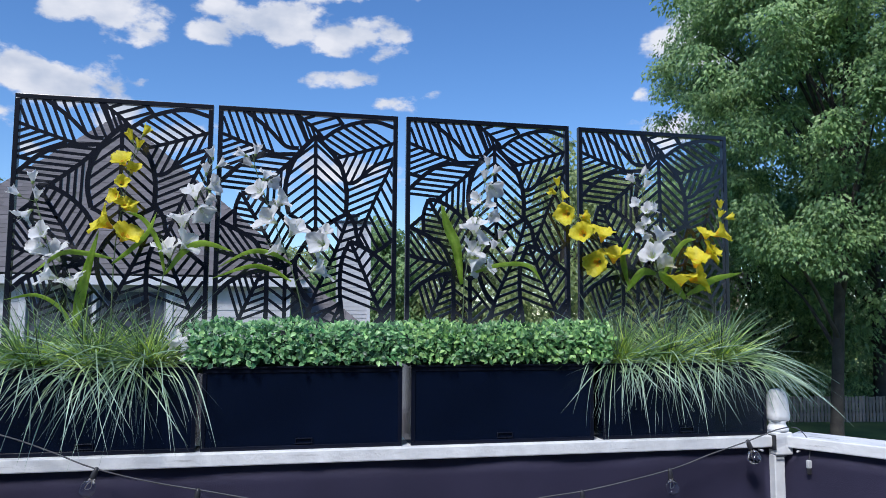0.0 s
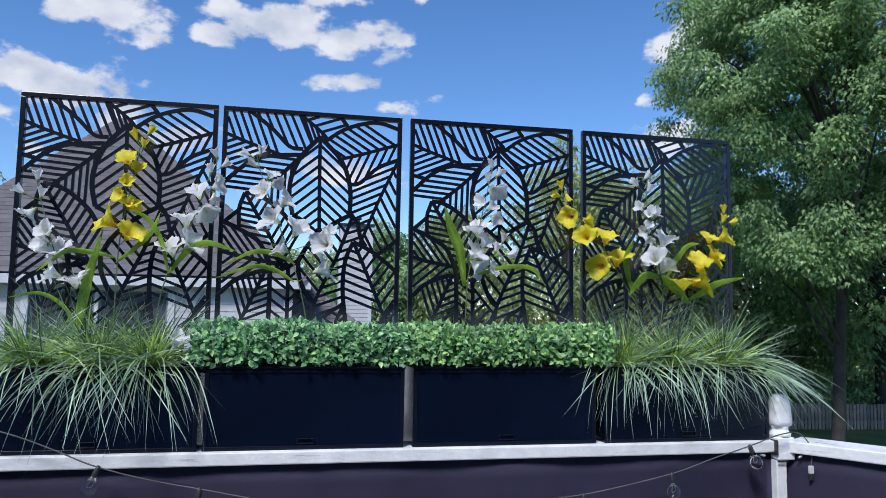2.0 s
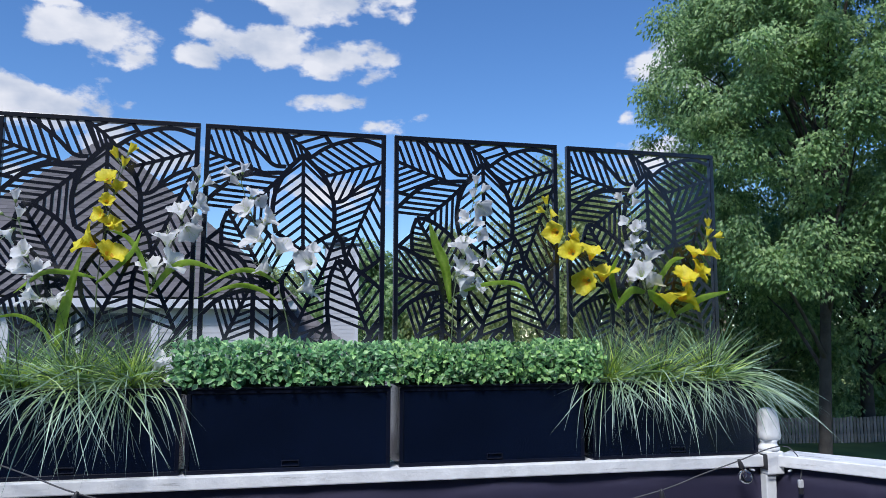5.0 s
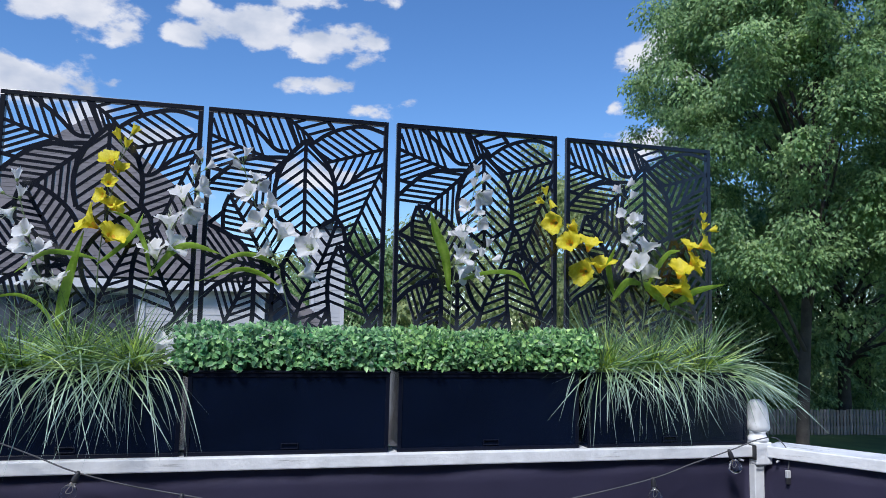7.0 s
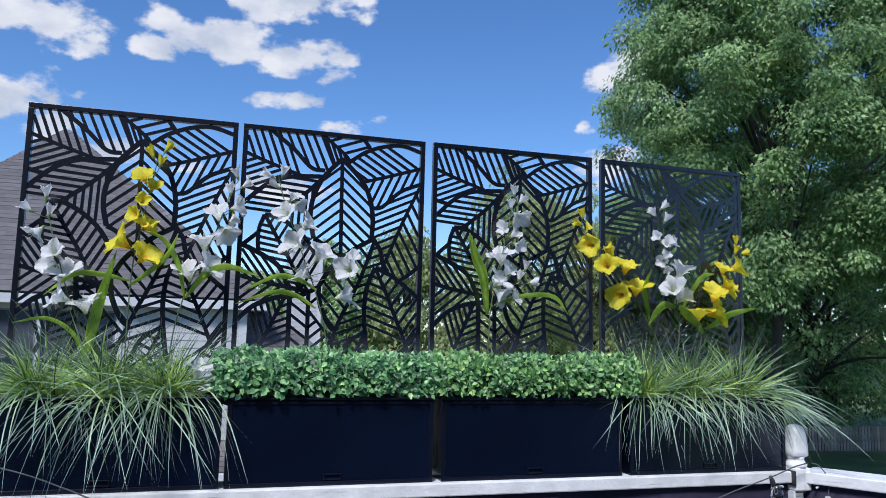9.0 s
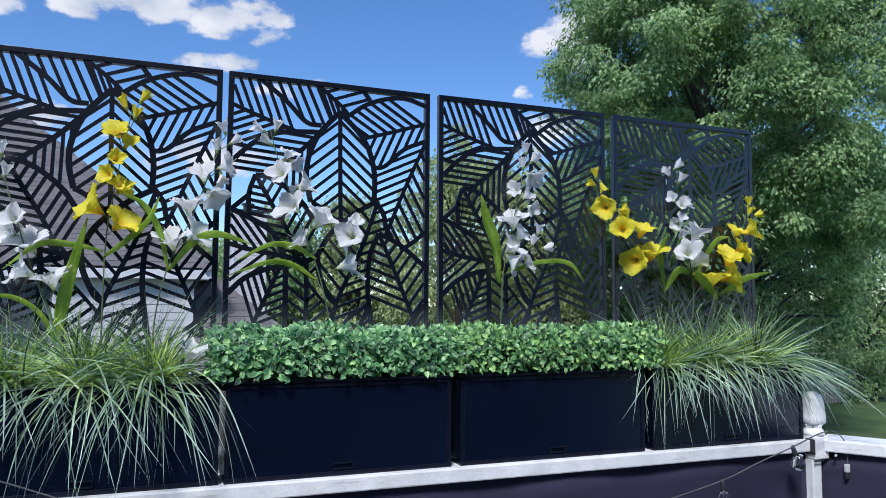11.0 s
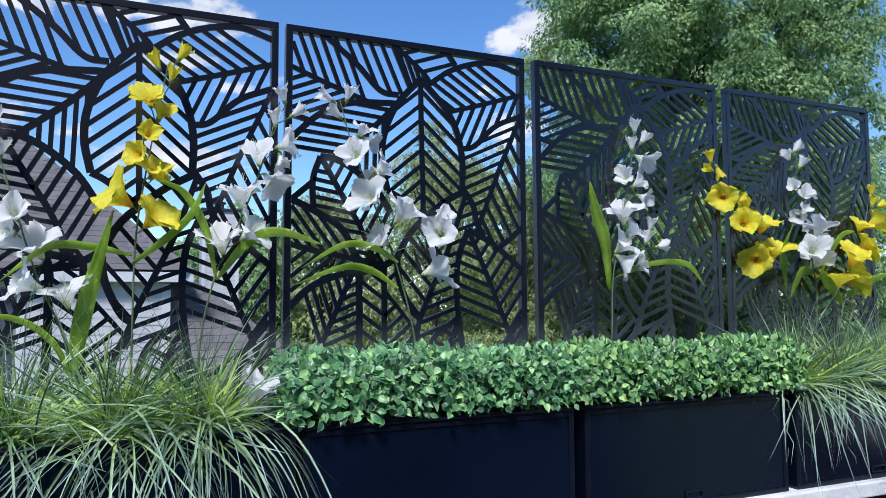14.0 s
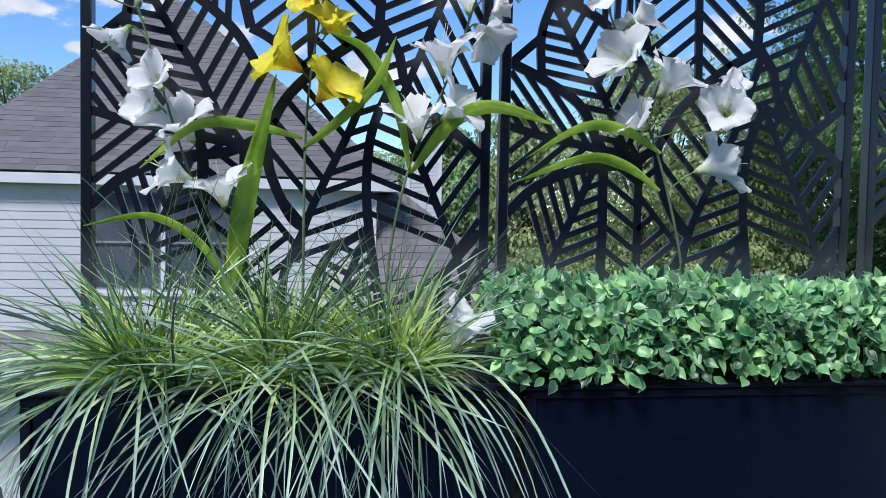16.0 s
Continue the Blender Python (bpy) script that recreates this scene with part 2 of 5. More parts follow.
HEDGE_LEAF = material("boxwood_leaf", (0.055, 0.25, 0.125), 0.36, 0.3, 25, 120, 0.1, second=(0.35, 0.68, 0.27), per_piece=0.75, through_light=0.3)
HEDGE_ISLE = material("boxwood_leaf_mass", (0.050, 0.24, 0.125), 0.36, 0.3, 25, 120, 0.1, second=(0.33, 0.66, 0.26), per_piece=0.75, through_light=0.3, island=True)
HEDGE_LEAF_FRESH = material("fresh_boxwood_leaf", (0.06, 0.25, 0.10), 0.36, 0.3, 25, 120, 0.1, second=(0.37, 0.68, 0.22), per_piece=0.75, through_light=0.3)
HEDGE_ISLE_FRESH = material("fresh_boxwood_leaf_mass", (0.055, 0.24, 0.10), 0.36, 0.3, 25, 120, 0.1, second=(0.35, 0.66, 0.21), per_piece=0.75, through_light=0.3, island=True)
for m in (HEDGE_LEAF, HEDGE_ISLE, HEDGE_LEAF_FRESH, HEDGE_ISLE_FRESH):
    pale_margin(m, (0.42, 0.70, 0.36))
HEDGE_SHADE = material("boxwood_inner_shade", (0.02, 0.045, 0.02), 0.8, 0.4, 30, 120, 0.2)
BLADE = material("variegated_grass_blade", (0.27, 0.42, 0.33), 0.42, 0.25, 9, 70, 0.1, second=(0.50, 0.66, 0.57), per_piece=0.45, through_light=0.2, island=True)
BLADE_DARK = material("dark_grass_blade", (0.07, 0.12, 0.09), 0.45, 0.3, 9, 70, 0.1, second=(0.14, 0.21, 0.15), per_piece=0.4, through_light=0.2, island=True)
BLADE_MID = material("grey_green_grass_blade", (0.15, 0.30, 0.17), 0.42, 0.25, 9, 70, 0.1, second=(0.50, 0.72, 0.48), per_piece=0.6, through_light=0.25, island=True)
BLADE_GREEN = material("green_grass_blade", (0.20, 0.42, 0.13), 0.45, 0.2, 9, 70, 0.1, second=(0.56, 0.78, 0.28), per_piece=0.55, through_light=0.35, island=True)
along_mix(BLADE, (0.24, 0.42, 0.05), (0.40, 0.57, 0.11))
along_mix(BLADE_MID, (0.29, 0.50, 0.05), (0.50, 0.70, 0.12))
along_mix(BLADE_GREEN, (0.48, 0.66, 0.04), (0.70, 0.84, 0.09))
WHITE_PETAL = material("white_silk_petal", (0.92, 0.92, 0.93), 0.75, 0.03, 30, 120, 0.08, through_light=0.42)
YELLOW_PETAL = material("yellow_silk_petal", (0.90, 0.77, 0.025), 0.6, 0.05, 12, 60, 0.04, second=(0.95, 0.87, 0.09), through_light=0.4)
ORANGE_THROAT = material("orange_petal_throat", (0.92, 0.52, 0.04), 0.6, 0.15, 30, 200, 0.1, through_light=0.35)
LEAF_STRAP = material("bright_strap_leaf", (0.47, 0.71, 0.10), 0.4, 0.2, 15, 120, 0.12, second=(0.68, 0.87, 0.22), through_light=0.45)
STEM = material("green_wire_stem", (0.10, 0.15, 0.07), 0.5, 0.25, 30, 200, 0.1)
SHINGLE = material("grey_asphalt_shingle", (0.150, 0.137, 0.138), 0.9, 0.2, 3, 220, 0.5, per_piece=0.15)
SHINGLE_MASS = material("grey_asphalt_shingle_mass", (0.150, 0.137, 0.138), 0.9, 0.2, 3, 220, 0.5, per_piece=0.2, island=True)
SHINGLE_BASE = material("grey_roof_felt", (0.05, 0.05, 0.053), 0.95, 0.2, 3, 220, 0.3)
SIDING = material("white_vinyl_siding", (0.50, 0.495, 0.505), 0.55, 0.06, 2, 60, 0.1)
TRIM = material("white_house_trim", (0.60, 0.60, 0.62), 0.5, 0.06, 3, 60, 0.08)
PANE = material("dark_window_glass", (0.075, 0.085, 0.105), 0.12, 0.2, 2, 20, 0.0, spec=0.35)
BLIND = material("grey_window_blind", (0.15, 0.17, 0.20), 0.6, 0.1, 3, 60, 0.05)
SASH = material("grey_window_sash", (0.22, 0.23, 0.25), 0.5, 0.1, 3, 60, 0.05)
SOIL = material("dark_soil", (0.03, 0.022, 0.016), 0.95, 0.4, 30, 160, 0.6)
LAWN = material("lawn_grass", (0.06, 0.11, 0.03), 0.9, 0.35, 0.6, 25, 0.5, second=(0.10, 0.16, 0.045))
DECK = material("grey_deck_boards", (0.20, 0.18, 0.16), 0.7, 0.2, 4, 60, 0.2)
FENCE = material("weathered_fence_wood", (0.24, 0.20, 0.17), 0.85, 0.3, 3, 60, 0.4, per_piece=0.25)
BARK = material("grey_brown_bark", (0.048, 0.041, 0.036), 0.9, 0.35, 3, 30, 0.8)
MAPLE = material("maple_leaves", (0.18, 0.325, 0.12), 0.45, 0.3, 0.6, 30, 0.1, second=(0.34, 0.51, 0.215), per_piece=0.45, through_light=0.42, island=True)
SUNNY_LEAF = material("sunlit_leaves", (0.29, 0.39, 0.14), 0.5, 0.3, 0.5, 30, 0.1, second=(0.44, 0.52, 0.23), per_piece=0.35, through_light=0.5, island=True)
BRICK_TAN = material("tan_far_wall", (0.42, 0.33, 0.27), 0.85, 0.15, 2, 30, 0.2)


# ---- mesh helpers ----
def link_mesh(name, verts, faces, mat, smooth=False):
    me = bpy.data.meshes.new(name)
    me.from_pydata([tuple(v) for v in verts], [], faces)
    me.materials.append(mat)
    if smooth:
        me.polygons.foreach_set("use_smooth", [True] * len(me.polygons))
    me.update()
    return me


def finish(bm, name, mat, smooth=False):
    bmesh.ops.recalc_face_normals(bm, faces=bm.faces)
    me = bpy.data.meshes.new(name)
    bm.to_mesh(me)
    bm.free()
    me.materials.append(mat)
    if smooth:
        me.polygons.foreach_set("use_smooth", [True] * len(me.polygons))
    return me


def part(name, bm, mat, parent, label="", smooth=False):
    me = bm if isinstance(bm, bpy.types.Mesh) else finish(bm, name, mat, smooth)
    ob = new(name, me)
    ob.parent = parent
    return tagged(ob, label)


def thing(name, x, y, z, label, category, group="", kind="", rz=0.0):
    ob = new(name)
    ob.empty_display_size = 0.05
    ob.matrix_world = pose(x, y, z, 0, 0, rz)
    return tagged(ob, label, category, group, kind)


def add_box(bm, x0, x1, y0, y1, z0, z1, bevel=0.0):
    made = bmesh.ops.create_cube(bm, size=1, matrix=Matrix.Translation(((x0 + x1) / 2, (y0 + y1) / 2, (z0 + z1) / 2)) @ Matrix.Diagonal((x1 - x0, y1 - y0, z1 - z0, 1)))
    if bevel:
        edges = list({e for v in made["verts"] for e in v.link_edges})
        bmesh.ops.bevel(bm, geom=edges, offset=bevel, segments=2, affect="EDGES", profile=0.5)


def box_mesh(x0, x1, y0, y1, z0, z1, bevel=0.0):
    bm = bmesh.new()
    add_box(bm, x0, x1, y0, y1, z0, z1, bevel)
    return bm


def lathe(rings, n=16):
    """A turned body: rings of (radius, z)."""
    bm = bmesh.new()
    rows = [[bm.verts.new((r * math.cos(2 * math.pi * i / n), r * math.sin(2 * math.pi * i / n), z)) for i in range(n)] for r, z in rings]
    for a, b in zip(rows, rows[1:]):
        for i in range(n):
            bm.faces.new((a[i], a[(i + 1) % n], b[(i + 1) % n], b[i]))
    bm.faces.new(rows[0][::-1])
    bm.faces.new(rows[-1])
    return bm


def smooth_line(points, steps=6):
    """A smooth line through points (Catmull-Rom)."""
    p = [Vector(q) for q in points]
    if len(p) < 3:
        return p
    p = [2 * p[0] - p[1]] + p + [2 * p[-1] - p[-2]]
    out = []
    for a, b, c, d in zip(p, p[1:], p[2:], p[3:]):
        for i in range(steps):
            t = i / steps
            out.append(0.5 * ((2 * b) + (c - a) * t + (2 * a - 5 * b + 4 * c - d) * t * t + (3 * b - a - 3 * c + d) * t ** 3))
    return out + [p[-2]]


def add_tube(bm, line, radius, n=6, taper=1.0):
    rows = []
    for i, q in enumerate(line):
        d = (line[min(i + 1, len(line) - 1)] - line[max(i - 1, 0)]).normalized()
        side = d.cross(Vector((0.31, 0.9, 0.3))).normalized()
        up = side.cross(d)
        r = radius * (1 + (taper - 1) * i / max(1, len(line) - 1))
        rows.append([bm.verts.new(q + r * (math.cos(2 * math.pi * k / n) * side + math.sin(2 * math.pi * k / n) * up)) for k in range(n)])
    for a, b in zip(rows, rows[1:]):
        for k in range(n):
            bm.faces.new((a[k], a[(k + 1) % n], b[(k + 1) % n], b[k]))
    bm.faces.new(rows[0][::-1])
    bm.faces.new(rows[-1])


# ---- ground and deck ----
GROUND = -2.7
bm = bmesh.new()
bmesh.ops.create_grid(bm, x_segments=60, y_segments=60, size=400)
for v in bm.verts:
    v.co.z = GROUND + 0.25 * noise.noise(Vector((v.co.x * 0.03, v.co.y * 0.03, 0)))
tagged(new("ground", finish(bm, "ground", LAWN, True)), "mown green lawn round the houses", "lawn", kind="structure")
deck = tagged(thing("floor", 0, 0, 0, "grey timber deck boards high above the lawn", "deck", kind="structure"))
for i in range(29):
    y = -3.0 + i * 0.185
    cut = max(0.0, (y + 0.185 - 0.62) / 1.6) * 1.1
    part("plank", box_mesh(-2.0 + cut, 2.72 - cut, y, y + 0.178, -0.03, 0.0), DECK, deck)
for y in (-2.9, -1.2, 0.4, 2.2):
    a, c = (-1.95, 2.67) if y < 1 else (-0.9, 1.62)
    part("joist", box_mesh(a, c, y, y + 0.05, -0.25, -0.031), DECK, deck)
    for x in (a + 0.05, c - 0.15):
        part("deck_post", box_mesh(x, x + 0.10, y - 0.11, y - 0.005, GROUND - 0.2, -0.031), DECK, deck)

# the plain wall of the deck's own house closes the place behind the walk
HOME = material("slate_home_siding", (0.15, 0.17, 0.21), 0.7, 0.15, 1.5, 60, 0.1)
home = thing("wall_home", -1.65, -3.2, 0, "plain slate grey house wall behind the deck", "wall", kind="structure")
part("wall_face", box_mesh(-6.35, 6.3, -0.25, 0.0, GROUND - 0.2, 5.4), HOME, home)
part("eave_board", box_mesh(-6.6, 6.55, -0.3, 0.35, 5.41, 5.55, 0.01), HOME, home)

# ---- railing: white rails and posts, dark fabric below ----
RAIL_TOP, RAIL_Y = 1.101, 2.222
POST_L, POST_R = -0.90, 1.625


def rail(name, ax, ay, bx, by, label):
    """A white rail between two points, with a dark privacy fabric hung under it."""
    t = thing(name, ax, ay, 0, label, "railing", kind="structure", rz=math.degrees(math.atan2(by - ay, bx - ax)))
    n = math.hypot(bx - ax, by - ay)
    bm = bmesh.new()
    add_box(bm, 0, n, 0, 0.14, RAIL_TOP - 0.038, RAIL_TOP, 0.004)
    part("top_rail", bm, WHITE_RAIL, t)
    bm = bmesh.new()
    cols, rows = int(n / 0.03) + 2, 18
    grid = [[bm.verts.new((-0.03 + (n + 0.03) * i / (cols - 1), 0.022 + 0.010 * noise.noise(Vector((i * 0.12 + ax, j * 0.10, 4))) + 0.004 * noise.noise(Vector((i * 0.5, j * 0.06, 7))) * (1 - j / rows), RAIL_TOP - 0.040 - j * 0.057)) for j in range(rows)] for i in range(cols)]
    for i in range(cols - 1):
        for j in range(rows - 1):
            bm.faces.new((grid[i][j], grid[i + 1][j], grid[i + 1][j + 1], grid[i][j + 1]))
    bmesh.ops.solidify(bm, geom=bm.faces, thickness=0.002)
    part("privacy_fabric", bm, FABRIC, t, "dark plum privacy fabric tied under the rail", True)
    for x in (0.042, n - 0.045):
        part("screw_head", lathe([(0.0012, 0.003), (0.0032, 0.0022), (0.0036, 0.0), (0.0036, -0.02)], 10), WHITE_PAINT, t).matrix_local = pose(x, -0.002, RAIL_TOP - 0.047, 90, 0, 0)
    return t


rail("railing_1", POST_L + 0.03, RAIL_Y, POST_R - 0.03, RAIL_Y, "white painted deck rail with dark privacy fabric under it")
rail("railing_2", POST_R + 0.006, RAIL_Y - 0.004, POST_R + 1.1, RAIL_Y - 1.6, "white painted deck rail running back along the deck")
rail("railing_3", POST_L - 1.1, RAIL_Y - 1.6, POST_L - 0.02, RAIL_Y - 0.02, "white painted deck rail beside the grass planter")


def rail_post(x, y):
    """A square white post with a neck and a pointed, rounded head."""
    t = thing("rail_post", x, y, 0, "white painted wooden rail post with rounded finial head", "post", "railing posts", rz=2)
    part("post_shaft", box_mesh(-0.033, 0.006, -0.024, 0.022, 0.0, RAIL_TOP - 0.062, 0.003), WHITE_POST, t)
    part("block", box_mesh(-0.033, 0.033, -0.033, 0.033, RAIL_TOP - 0.062, RAIL_TOP + 0.012, 0.004), WHITE_POST, t)
    part("neck", lathe([(0.034, RAIL_TOP + 0.012), (0.036, RAIL_TOP + 0.022), (0.028, RAIL_TOP + 0.032), (0.026, RAIL_TOP + 0.040), (0.031, RAIL_TOP + 0.048)], 20), WHITE_POST, t, smooth=True)
    bm = bmesh.new()
    z0 = RAIL_TOP + 0.048
    rows = []
    for h, w in ((0, 0.029), (0.005, 0.0335), (0.02, 0.0335), (0.055, 0.0312), (0.08, 0.0278), (0.094, 0.0235), (0.102, 0.016), (0.105, 0.008)):
        ring = []
        for k in range(16):
            a = 2 * math.pi * k / 16
            c, s = math.cos(a), math.sin(a)
            q = (abs(c) ** 4 + abs(s) ** 4) ** -0.25
            ring.append(bm.verts.new((w * q * c, w * q * s, z0 + h)))
        rows.append(ring)
    for a, b in zip(rows, rows[1:]):
        for k in range(16):
            bm.faces.new((a[k], a[(k + 1) % 16], b[(k + 1) % 16], b[k]))
    bm.faces.new(rows[0][::-1])
    bm.faces.new(rows[-1])
    part("finial", bm, WHITE_POST, t, smooth=True)
    tie = box_mesh(-0.0375, -0.034, -0.0365, 0.0, RAIL_TOP - 0.045, RAIL_TOP + 0.004, 0.001)
    add_box(tie, -0.0345, 0.004, -0.0362, -0.033, RAIL_TOP - 0.066, RAIL_TOP - 0.0625)
    part("cable_tie", tie, SOCKET, t, "black cable tie")
    return t


rail_post(POST_R, RAIL_Y + 0.02)
rail_post(POST_L, RAIL_Y + 0.02)

# ---- planter boxes ----
BOX_Y, BOX_TOP, BOX_DEEP = 2.245, 1.337, 0.26
BOXES = ((-0.848, -0.256), (-0.242, 0.343), (0.371, 0.965), (0.996, 1.588))


def planter(x0, x1, label):
    w = x1 - x0
    t = thing("planter_box", x0, BOX_Y, RAIL_TOP, label, "planter", "planter boxes on the rail")
    h = BOX_TOP - RAIL_TOP
    wall_t = 0.012
    bm = box_mesh(0, w, 0.004, wall_t, 0, h)
    part("front_panel", bm, BLACK_BOX, t)
    part("back_panel", box_mesh(0, w, BOX_DEEP - wall_t, BOX_DEEP, 0, h), BLACK_BOX, t)
    for a in (0, w - wall_t):
        part("side_panel", box_mesh(a, a + wall_t, wall_t, BOX_DEEP - wall_t, 0, h), BLACK_BOX, t)
    part("bottom", box_mesh(wall_t, w - wall_t, wall_t, BOX_DEEP - wall_t, 0.004, 0.016), BLACK_BOX, t)
    bm = bmesh.new()
    for a, b, c, d in ((0, w, h - 0.012, h), (0, w, 0, 0.012), (0, 0.012, 0.0123, h - 0.0123), (w - 0.012, w, 0.0123, h - 0.0123)):
        add_box(bm, a, b, 0.0, 0.0038, c, d, 0.0015)
    part("edge_trim", bm, BLACK_EDGE, t)
    bm = bmesh.new()
    add_box(bm, -0.003, w + 0.003, -0.004, 0.016, h, h + 0.006, 0.002)
    add_box(bm, -0.003, w + 0.003, BOX_DEEP - 0.016, BOX_DEEP + 0.004, h, h + 0.006, 0.002)
    part("rim", bm, BLACK_EDGE, t)
    bm = bmesh.new()
    for a, b, c, d in ((-0.025, 0.025, 0.030, 0.0325), (-0.025, 0.025, 0.016, 0.0185), (-0.025, -0.0225, 0.0186, 0.0299), (0.0225, 0.025, 0.0186, 0.0299)):
        add_box(bm, w / 2 + a, w / 2 + b, -0.0015, 0.0039, c, d, 0.0008)
    part("drain_plug", bm, BLACK_EDGE, t)
    part("soil", box_mesh(wall_t, w - wall_t, wall_t, BOX_DEEP - wall_t, 0.10, h - 0.03), SOIL, t)
    return t


for (a, b), words in zip(BOXES, ("grass", "boxwood", "boxwood", "grass")):
    planter(a, b, "glossy black rectangular planter box filled with artificial " + words)

# ---- leaf-pattern screens ----
PANEL_Y, PANEL_TOP, PANEL_W, PANEL_H = 2.446, 2.174, 0.589, 0.90
strokes = []     # (points in mm from the top left corner, half width in mm)
ribs = []


def outline(*pts, width=13):
    strokes.append((smooth_line([(*q, 0) for q in pts]), width / 2))


def rib(*pts, one=None, two=None, width=11):
    """A leaf's midrib, with veins to its two sides: (dx, dy, spacing, first)."""
    line = smooth_line([(*q, 0) for q in pts])
    if width:
        strokes.append((line, width / 2))
    for veins in (one, two):
        if veins:
            ribs.append((line, veins))


W_MM, H_MM, EDGE = 589, 900, 15
# upper leaves
outline((87, 13), (159, 68), (215, 122), (259, 128))
rib((12, 91), (82, 117), (192, 153), one=(-30, -79, 29, 30), two=(-57, 24, 29, 38))
rib((95, 8), (250, 8), one=(46, 105, 27, 12), width=0)
rib((244, 8), (318, 67), (339, 92), one=(40, 105, 26, 16), two=(81, -30, 30, 34))
outline((378, 8), (403, 41))
outline((12, 250), (76, 190), (138, 160), (224, 150), (256, 149), width=14)
outline((12, 197), (54, 207))
rib((105, 287), (194, 213), (256, 149), one=(-100, -8, 27, 20), two=(-3, 100, 27, 22), width=13)
outline((313, 84), (256, 149), (225, 220), (219, 285), (232, 350), width=15)
outline((313, 84), (376, 147), (406, 203), (419, 269), (418, 342), width=15)
outline((232, 350), (262, 366), (320, 412))
rib((313, 80), (316, 250), (320, 412), one=(-88, 74, 35, 30), two=(83, 75, 35, 30), width=12)
outline((335, 94), (391, 54), (456, 29), (514, 23), (578, 40))
rib((384, 155), (466, 130), (578, 93), one=(-100, -62, 29, 18), two=(-47, 106, 31, 40))
outline((414, 240), (451, 231), (508, 178), (578, 146))
rib((574, 158), (518, 282), (470, 400), (452, 442), one=(-118, 55, 33, 16), two=(44, 82, 34, 30))
outline((580, 420), (541, 453), (500, 480))
# lower leaves
outline((424, 340), (359, 379), (291, 440), (254, 503), width=15)
outline((424, 340), (447, 375), (456, 415), (475, 446), width=14)
rib((428, 346), (382, 479), (318, 619), (300, 690), one=(-80, -95, 36, 60), two=(54, -20, 33, 30), width=12)
outline((433, 432), (500, 465), (580, 528), width=14)
outline((433, 432), (409, 493), (402, 570), (408, 650), (425, 760), width=14)
rib((434, 434), (476, 526), (545, 690), (560, 760), one=(-79, -30, 35, 40), two=(41, -58, 32, 36), width=12)
outline((78, 284), (115, 289), (161, 313), (209, 355), (240, 400), width=14)
outline((78, 284), (62, 335), (63, 398), width=13)
outline((12, 385), (62, 340))
rib((80, 286), (122, 359), (166, 431), (206, 520), one=(40, -75, 28, 30), two=(-60, -10, 25, 40), width=12)
outline((12, 380), (73, 408), (130, 446), (162, 519), (168, 560), width=15)
rib((12, 477), (81, 494), (224, 518), one=(-50, -68, 27, 26), two=(-41, 34, 30, 40), width=13)
outline((12, 612), (60, 568), (130, 540), (202, 530), (254, 503), width=15)
rib((70, 720), (124, 600), (150, 540), one=(-17, -53, 28, 30), two=(50, -20, 28, 24), width=12)
outline((166, 545), (167, 667), (160, 790), width=15)
rib((224, 520), (225, 667), (225, 800), one=(-44, -33, 36, 40), two=(40, -34, 36, 40), width=13)
outline((254, 503), (262, 560), (290, 620), (312, 640), width=15)
outline((312, 640), (280, 720), (290, 800), width=13)
outline((402, 640), (340, 690), (312, 790), width=13)
rib((402, 650), (360, 760), (350, 860), one=(-40, -20, 32, 30), two=(44, -34, 32, 30))
outline((575, 640), (520, 720), (500, 860), width=13)


def cross(p, d, a, b):
    """How far along p + k d lies the crossing with the stretch a to b, or None."""
    e = b - a
    det = d.x * -e.y + e.x * d.y
    if abs(det) < 1e-9:
        return None
    w = a - p
    k = (w.x * -e.y + e.x * w.y) / det
    m = (d.x * w.y - d.y * w.x) / det
    return k if k > 6 and -0.001 <= m <= 1.001 else None


for line, (dx, dy, gap, first) in ribs:
    d = Vector((dx, dy, 0)).normalized()
    todo = first
    for a, b in zip(line, line[1:]):
        seg = (b - a).length
        while todo <= seg:
            p = a + (b - a) * (todo / seg)
            todo += gap
            limits = [k for s, hw in strokes if s is not line for u, v in zip(s, s[1:]) for k in [cross(p, d, u, v)] if k]
            walls = []
            if d.x > 0: walls.append((W_MM - EDGE - p.x) / d.x)
            if d.x < 0: walls.append((EDGE - p.x) / d.x)
            if d.y > 0: walls.append((H_MM - EDGE - p.y) / d.y)
            if d.y < 0: walls.append((EDGE - p.y) / d.y)
            reach = min(limits + [k for k in walls if k > 0] + [900])
            if 10 < reach < 260:
                strokes.append(([p, p + d * reach], 4.5))
        todo -= seg


